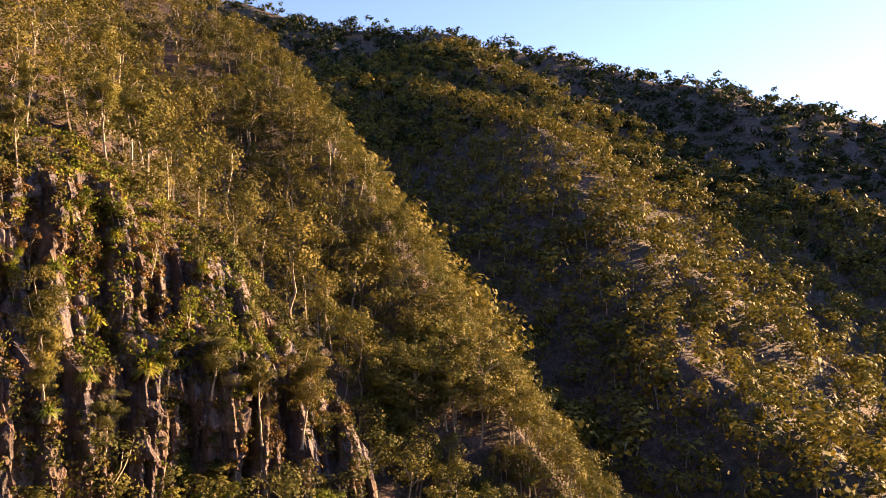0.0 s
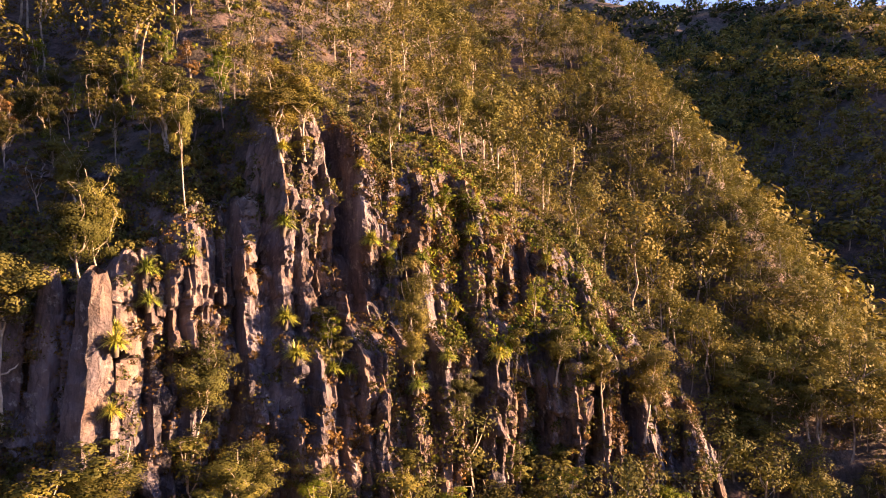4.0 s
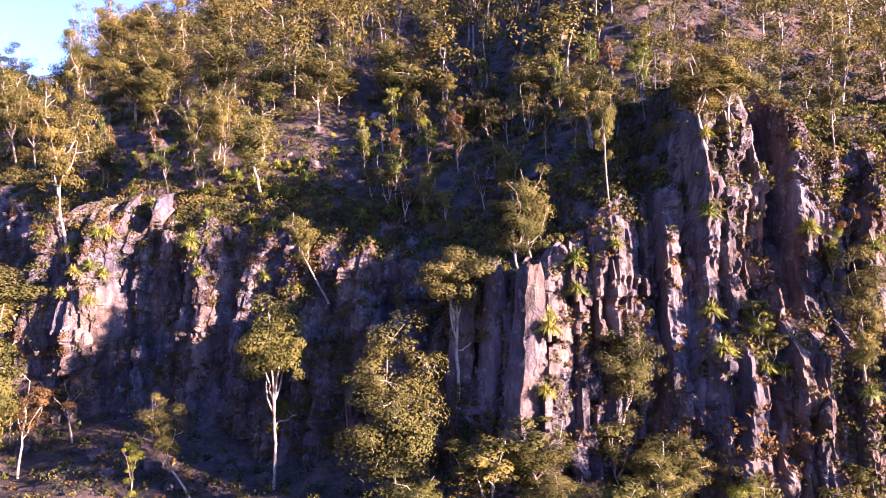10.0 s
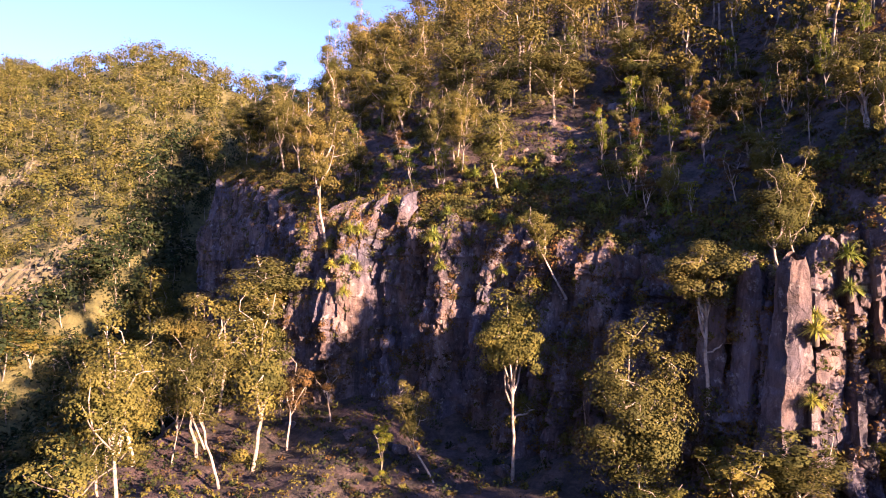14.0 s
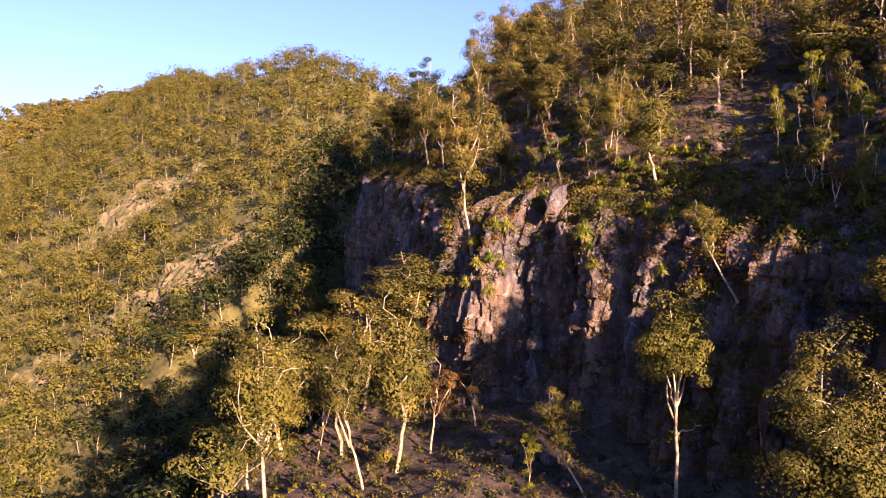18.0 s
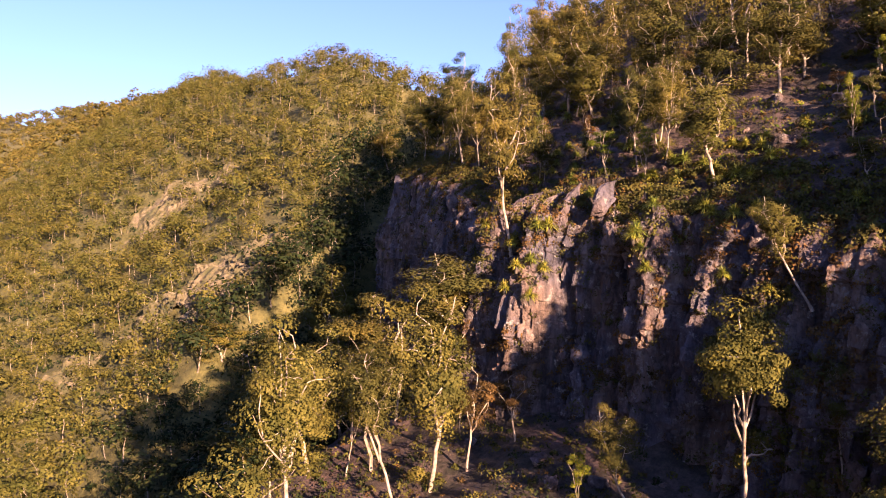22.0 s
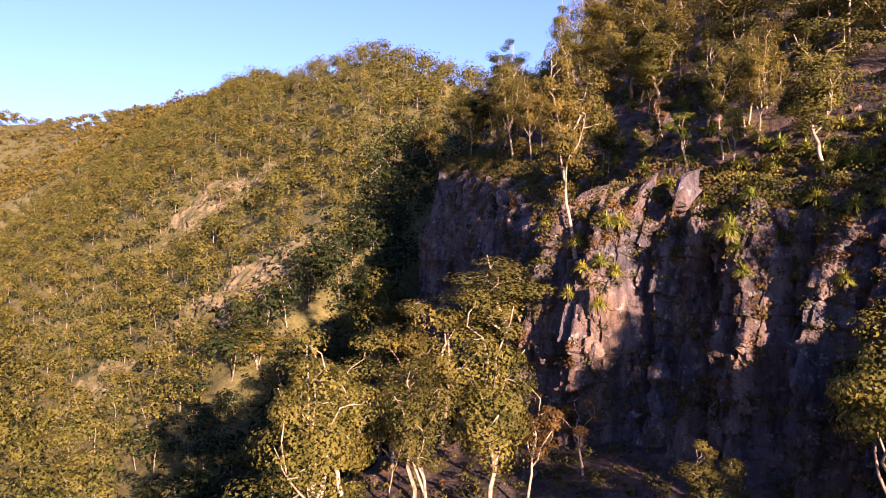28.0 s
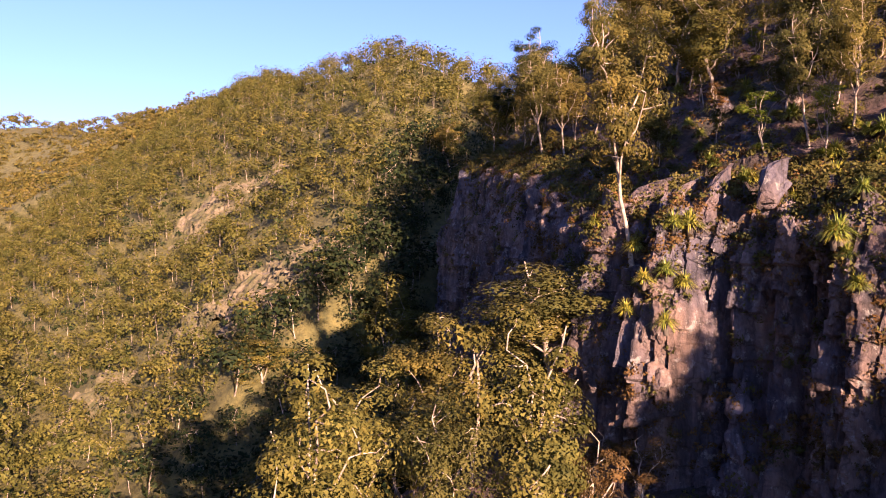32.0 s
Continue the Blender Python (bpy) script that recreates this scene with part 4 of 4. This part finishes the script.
def rosette(seed, count=230):
    """A dome of long arching blades."""
    rng = np.random.default_rng(seed)
    verts = []
    for k in range(count):
        a, lift = rng.uniform(0, 6.283), np.arcsin(rng.uniform(-0.15, 0.98))
        out = np.array([np.cos(a) * np.cos(lift), np.sin(a) * np.cos(lift), np.sin(lift)])
        side = np.array([-np.sin(a), np.cos(a), 0]) * 0.024
        long = rng.uniform(0.55, 0.9)
        mid, tip = out * long * 0.55 + (0, 0, 0.05), out * long + (0, 0, -0.26 * long * np.cos(lift))
        verts += [-side * 0.6, side * 0.6, mid + side, mid - side, mid - side, mid + side, tip + side * 0.15, tip - side * 0.15]
    v = np.array(verts)
    return mesh_of("leaves", v, np.arange(len(v)).reshape(-1, 4), BLADE)


ROSETTES = [rosette(k) for k in range(4)]
STUMP = mesh_of("stump", *tube([(0, 0.1, -0.5), (0, 0.05, -0.25), (0, 0, 0), (0, 0, 0.12)], [0.13, 0.14, 0.14, 0.1], 7), make_bark("charred_stump", 0.25), True)
blade_rng = random.Random(9)


def grass_tree(x, y, z, size, where):
    root = tagged(new("grass_tree"), "spiky yellow-green grass tree " + where, "grass tree", "grass trees")
    size *= 0.8
    root.matrix_world = pose(x, y, z + 0.2 * size, 0, 0, blade_rng.uniform(-25, 25)) @ Matrix.Scale(size, 4)
    part("stump", STUMP, root, "short dark stump")
    part("leaves", ROSETTES[blade_rng.randrange(4)], root)


grass_tree(-32.1, 61.3, 3.1, 1.44, "on the rock face")
grass_tree(-25.9, 61.6, 2.1, 1.72, "on the rock face")
grass_tree(-28.6, 62.9, 2.6, 2.01, "on the rock face")
grass_tree(-26.0, 59.7, -2.2, 1.35, "on the rock face")
grass_tree(-22.4, 58.4, -3.1, 1.25, "on the rock face")
grass_tree(-42.6, 60.7, 1.5, 1.72, "on the rock face")
grass_tree(-32.9, 60.0, 0.7, 2.01, "on the rock face")
grass_tree(-35.9, 69.2, 6.2, 1.55, "on the slope above the cliff")
grass_tree(-28.3, 71.1, 8.5, 1.44, "on the slope above the cliff")
grass_tree(-19.5, 72.0, 9.7, 1.72, "on the slope above the cliff")
grass_tree(-51.1, 83.9, 13.0, 2.01, "on the slope above the cliff")
grass_tree(-50.8, 80.9, 10.3, 1.55, "on the slope above the cliff")
grass_tree(-52.7, 78.8, 8.5, 1.44, "on the slope above the cliff")
grass_tree(-53.1, 80.5, 10.6, 1.72, "on the slope above the cliff")
grass_tree(-60.9, 87.5, 13.6, 2.01, "on the slope above the cliff")
grass_tree(-36.6, 75.5, 11.9, 1.55, "on the slope above the cliff")
grass_tree(-33.9, 74.7, 10.9, 1.44, "on the slope above the cliff")
grass_tree(-11.9, 69.0, 8.9, 1.72, "on the slope above the cliff")
grass_tree(-18.5, 88.4, 20.2, 2.01, "on the slope above the cliff")
grass_tree(-14.6, 89.9, 20.8, 1.55, "on the slope above the cliff")
grass_tree(-4.3, 83.1, 21.1, 1.44, "on the slope above the cliff")
grass_tree(-18.2, 96.2, 25.9, 1.72, "on the slope above the cliff")
grass_tree(-12.0, 60.2, 2.7, 1.75, "on the slope above the cliff")
grass_tree(-42.6, 59.7, -1.4, 1.55, "on the rock face")
grass_tree(-43.6, 58.9, -1.9, 1.44, "on the rock face")
grass_tree(-24.3, 61.7, 2.4, 1.72, "on the rock face")
grass_tree(0.2, 48.5, -0.9, 1.75, "on the rock face")
grass_tree(2.8, 48.5, 0.2, 1.35, "on the rock face")
grass_tree(-1.4, 47.0, -4.2, 1.25, "on the rock face")
grass_tree(0.3, 47.8, -2.7, 1.50, "on the rock face")
grass_tree(-1.4, 45.7, -5.0, 1.75, "on the rock face")
grass_tree(-1.6, 45.8, -8.8, 1.35, "on the rock face")
grass_tree(-15.3, 61.3, 3.4, 1.25, "on the slope above the cliff")
grass_tree(-18.0, 62.4, 3.0, 1.50, "on the slope above the cliff")
grass_tree(8.7, 49.0, -4.1, 1.75, "on the rock face")
grass_tree(8.6, 50.1, 7.4, 1.35, "on the rock face")
grass_tree(14.7, 52.3, 6.8, 1.25, "on the rock face")
grass_tree(15.2, 51.3, 1.2, 1.50, "on the rock face")
grass_tree(8.6, 49.1, 2.1, 1.75, "on the rock face")
grass_tree(19.5, 47.1, -6.8, 1.35, "on the rock face")
grass_tree(19.5, 47.1, -6.8, 1.25, "on the rock face")
grass_tree(17.1, 46.6, -8.6, 1.50, "on the rock face")
grass_tree(23.9, 48.2, -7.0, 1.75, "on the rock face")
grass_tree(11.6, 47.7, -7.3, 1.35, "on the rock face")
grass_tree(12.8, 47.9, -7.5, 1.25, "on the rock face")
grass_tree(23.9, 53.2, 2.1, 1.50, "on the rock face")
grass_tree(19.0, 50.9, -0.2, 1.75, "on the rock face")
grass_tree(22.1, 51.9, -3.7, 1.35, "on the rock face")
grass_tree(27.2, 54.3, 1.0, 1.25, "on the rock face")
grass_tree(30.9, 53.3, -0.2, 1.50, "on the rock face")
grass_tree(9.1, 47.2, -6.3, 1.75, "on the rock face")
grass_tree(-3.3, 48.0, -1.8, 1.35, "on the rock face")
grass_tree(-34.5, 70.7, 7.5, 1.44, "on the slope above the cliff")
grass_tree(-27.9, 62.6, 2.2, 1.50, "on the rock face")
grass_tree(-41.8, 61.2, 1.4, 2.01, "on the rock face")
grass_tree(-41.7, 60.4, -2.1, 1.55, "on the rock face")
grass_tree(-87.2, 98.8, 9.6, 1.44, "on the rock face")
grass_tree(-42.2, 58.9, -4.5, 1.72, "on the rock face")
grass_tree(15.2, 51.3, 1.2, 1.75, "on the rock face")
grass_tree(20.5, 53.2, 4.1, 1.35, "on the rock face")
grass_tree(-15.4, 78.7, 13.6, 1.44, "on the slope above the cliff")
grass_tree(-19.3, 81.9, 15.0, 1.72, "on the slope above the cliff")
grass_tree(-48.9, 86.1, 14.9, 2.01, "on the slope above the cliff")
grass_tree(-48.5, 84.3, 12.7, 1.55, "on the slope above the cliff")
grass_tree(-67.5, 100.2, 19.8, 1.44, "on the slope above the cliff")
grass_tree(-31.8, 59.3, -1.9, 1.50, "on the rock face")
grass_tree(-33.1, 59.8, 0.6, 1.75, "on the rock face")
grass_tree(-32.5, 59.9, -0.3, 1.35, "on the rock face")
grass_tree(-43.5, 68.4, 6.0, 1.25, "on the slope above the cliff")
grass_tree(-45.1, 59.3, -3.9, 1.50, "on the rock face")
grass_tree(-58.2, 90.9, 16.8, 2.01, "on the slope above the cliff")
grass_tree(-58.2, 98.2, 20.8, 1.55, "on the slope above the cliff")
grass_tree(-48.5, 85.4, 14.2, 1.44, "on the slope above the cliff")
grass_tree(-66.5, 99.8, 19.6, 1.72, "on the slope above the cliff")
grass_tree(-61.5, 95.5, 19.1, 2.01, "on the slope above the cliff")
grass_tree(-63.3, 90.1, 14.9, 1.55, "on the slope above the cliff")
grass_tree(-52.4, 81.8, 11.6, 1.44, "on the slope above the cliff")
grass_tree(-50.3, 79.7, 8.8, 1.72, "on the slope above the cliff")
grass_tree(-39.7, 72.3, 9.3, 2.01, "on the slope above the cliff")
grass_tree(-48.9, 61.6, 1.8, 1.55, "on the rock face")
grass_tree(-86.9, 104.0, 17.0, 1.44, "on the slope above the cliff")
grass_tree(-54.1, 77.7, 7.3, 1.72, "on the slope above the cliff")
grass_tree(-45.8, 61.5, 0.1, 1.75, "on the rock face")
lip_rng = np.random.default_rng(44)
for k in range(75):
    i, j = lip_rng.integers(134, 159), lip_rng.integers(86, FACE.shape[1] - 400)
    grass_tree(*FACE[i, j] - (0, 0, 0.25), lip_rng.uniform(0.8, 1.5), "at the cliff's edge")
for x, y, z in scatter(41, 900, (-85, 50, 35, 100), lambda x, y, s, d, r: (d > 6) & (d < 30) & (r < 0.7), 2.8)[:110]:
    grass_tree(x, y, z, blade_rng.uniform(0.8, 1.5), "on the slope above the cliff")

for x, y, z in scatter(43, 300, (-36, 64, -25, 72), lambda x, y, s, d, r: d > 3, 1.5)[:20]:
    grass_tree(x, y, z, blade_rng.uniform(1.5, 2.1), "in a clump above the cliff")


# ---- undergrowth ----
def undergrowth(name, places, sizes, per, leaf, mat, label, seed, lift=0.35, tall=0.8):
    rng = np.random.default_rng(seed)
    v, f = foliage(places + np.c_[np.zeros((len(places), 2)), sizes * lift], sizes, per, leaf, rng, False, tall)
    return tagged(new(name, mesh_of(name, v, f, mat)), label, "undergrowth", kind="stuff")


def face_spots(count, seed, low=0.15):
    """Places on the cliff where a ledge would hold soil."""
    up = np.cross(FACE[:-1, 1:] - FACE[:-1, :-1], FACE[1:, :-1] - FACE[:-1, :-1])
    up = np.abs(unit(up)[..., 2])
    rng = np.random.default_rng(seed)
    i, j = rng.integers(4, FACE.shape[0] - 4, count * 12), rng.integers(10, FACE.shape[1] - 10, count * 12)
    patch = vnoise(j * 0.18 / 5, i * 0.16 / 4, seed=seed)
    keep = up[i, j] * 0.8 + 0.3 * rng.random(len(i)) + 0.35 * patch > 0.45 + low
    return FACE[i[keep], j[keep]][:count]


def clear(x, y, s, d, r):
    return (d > 5) & (d < 70)


p = scatter(51, 7000, (-100, 45, 60, 130), lambda x, y, s, d, r: clear(x, y, s, d, r) & (vnoise(x / 7, y / 7, seed=70) > -0.45), 1.5)
undergrowth("green_shrubs", p, tell.uniform(0.35, 0.95, len(p)), 46, 0.24, LEAF, "low olive green shrubs on the slope above the cliff", 61)
p = scatter(56, 16000, (8, 12, 100, 110), lambda x, y, s, d, r: (d > 2.6) & (s < S_OF[9]) & (x < np.interp(y, [q[1] for q in SPUR], [q[0] for q in SPUR]) + 32), 1.8)
undergrowth("spur_scrub", p, tell.uniform(0.5, 1.2, len(p)), 30, 0.34, LEAF, "olive understorey scrub under the spur's trees", 70, 0.4, 0.9)
p = scatter(57, 3000, (-60, 55, -4, 80), lambda x, y, s, d, r: (d > 1.5) & (d < 9), 1.3)
undergrowth("lip_shrubs", p, tell.uniform(0.3, 0.8, len(p)), 40, 0.24, GOLD, "olive and gold shrubs along the cliff's edge", 71, 0.3, 0.8)
p = scatter(55, 5000, (-30, 52, 9, 85), lambda x, y, s, d, r: (d > 5) & (d < 34), 1.7)
undergrowth("bowl_shrubs", p, tell.uniform(0.4, 0.9, len(p)), 44, 0.24, FRESH, "dense fresh green ground shrubs in the hollow", 69, 0.25, 0.6)
p = scatter(52, 11000, (-100, 45, 60, 110), lambda x, y, s, d, r: clear(x, y, s, d, r) & (vnoise(x / 9, y / 9, seed=71) > -0.5), 1.3)
undergrowth("dry_shrubs", p, tell.uniform(0.3, 0.75, len(p)), 30, 0.25, RUSSET, "dry russet scrub and grass tussocks on the slope", 62, 0.2, 0.6)
# Dark leaf colour here paints the shade among the trees' feet.
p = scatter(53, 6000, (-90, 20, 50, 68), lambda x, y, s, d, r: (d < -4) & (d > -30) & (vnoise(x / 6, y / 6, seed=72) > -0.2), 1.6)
undergrowth("foot_scrub", p, tell.uniform(0.3, 0.9, len(p)), 46, 0.24, SHADE_LEAF, "low scrub on the ground below the cliff", 63)
p = scatter(58, 1600, (-62, 36, -8, 62), lambda x, y, s, d, r: (d < -3.5) & (d > -22), 1.5)
undergrowth("clearing_shrubs", p, tell.uniform(0.3, 0.85, len(p)), 44, 0.24, GOLD, "olive and gold shrubs on the clearing below the cliff", 72, 0.35, 0.8)
p = scatter(54, 5000, (-90, 20, 50, 68), lambda x, y, s, d, r: (d < -4) & (d > -30), 1.8)
undergrowth("foot_tussocks", p, tell.uniform(0.25, 0.6, len(p)), 36, 0.22, RUSSET, "dry brown tussocks and litter below the cliff", 64, 0.15, 0.5)
lip_rng = np.random.default_rng(59)
p = FACE[lip_rng.integers(141, 163, 2600), lip_rng.integers(14, FACE.shape[1] - 48, 2600)]
p = p[(p[:, 0] > -37) | (p[:, 0] < -50) | (lip_rng.random(len(p)) < 0.3)]
undergrowth("edge_scrub", p, tell.uniform(0.3, 0.8, len(p)), 38, 0.25, LEAF, "olive scrub rooted along the cliff's rim", 73, 0.3, 0.8)
p = face_spots(5200, 65, 0.08)
undergrowth("ledge_tussocks", p, tell.uniform(0.25, 0.6, len(p)), 34, 0.2, RUSSET, "dry grass tufts on the cliff's ledges", 66, 0.2, 0.7)
p = face_spots(2800, 67, 0.08)
undergrowth("ledge_shrubs", p, tell.uniform(0.3, 0.75, len(p)), 44, 0.22, LEAF, "small olive shrubs rooted on the cliff's ledges", 68, 0.4, 0.9)

p = face_spots(5200, 95, 0.02)
p = p[(p[:, 0] > 20) & (p[:, 0] < 40) & (p[:, 2] > -7)][:420]
undergrowth("ledge_ferns", p, tell.uniform(0.3, 0.75, len(p)), 44, 0.22, FRESH, "bright yellow-green shrubs on the cliff's ledges", 74, 0.35, 0.85)


# ---- small trees rooted on the ledges and along the foot ----
ledge_rng = np.random.default_rng(90)
spots = face_spots(900, 91, 0.1)
spots = spots[(spots[:, 0] > 10) & (spots[:, 0] < 34) & (spots[:, 2] < 4)][:34]
for x, y, z in spots:
    gum(("scrub", "green", "scrub", "rust")[ledge_rng.integers(4)], x, y - 0.2, z - 0.3, ledge_rng.uniform(2.0, 4.2), ledge_rng.uniform(1.6, 3.0), "on a rock ledge")
for x, y, z in scatter(93, 4000, (-62, 50, 12, 100), lambda x, y, s, d, r: (d > 3.5) & (d < 36) & ((x < -46) | (x > -22) | (d > 16)), 3.6)[:80]:
    gum(("scrub", "tall", "scrub", "rust", "scrub", "green")[ledge_rng.integers(6)], x, y, z, ledge_rng.uniform(2.2, 6.0), ledge_rng.uniform(1.6, 3.2), "on the slope above the cliff")
for x, y, z in scatter(94, 2500, (-20, 52, 9, 84), lambda x, y, s, d, r: (d > 4) & (d < 30), 3.0)[:50]:
    gum(("scrub", "gum", "tall", "rust", "green", "gum")[ledge_rng.integers(6)], x, y, z, ledge_rng.uniform(3.0, 6.5), ledge_rng.uniform(1.8, 3.2), "in the hollow above the cliff")
for x, y, z in scatter(92, 500, (-9, 36, 40, 50), lambda x, y, s, d, r: (d < -4) & (d > -12), 2.6)[:32]:
    gum(("scrub", "gum", "scrub", "green")[ledge_rng.integers(4)], x, y, z, ledge_rng.uniform(3.5, 6.0), ledge_rng.uniform(3.0, 5.0), "at the cliff's foot")
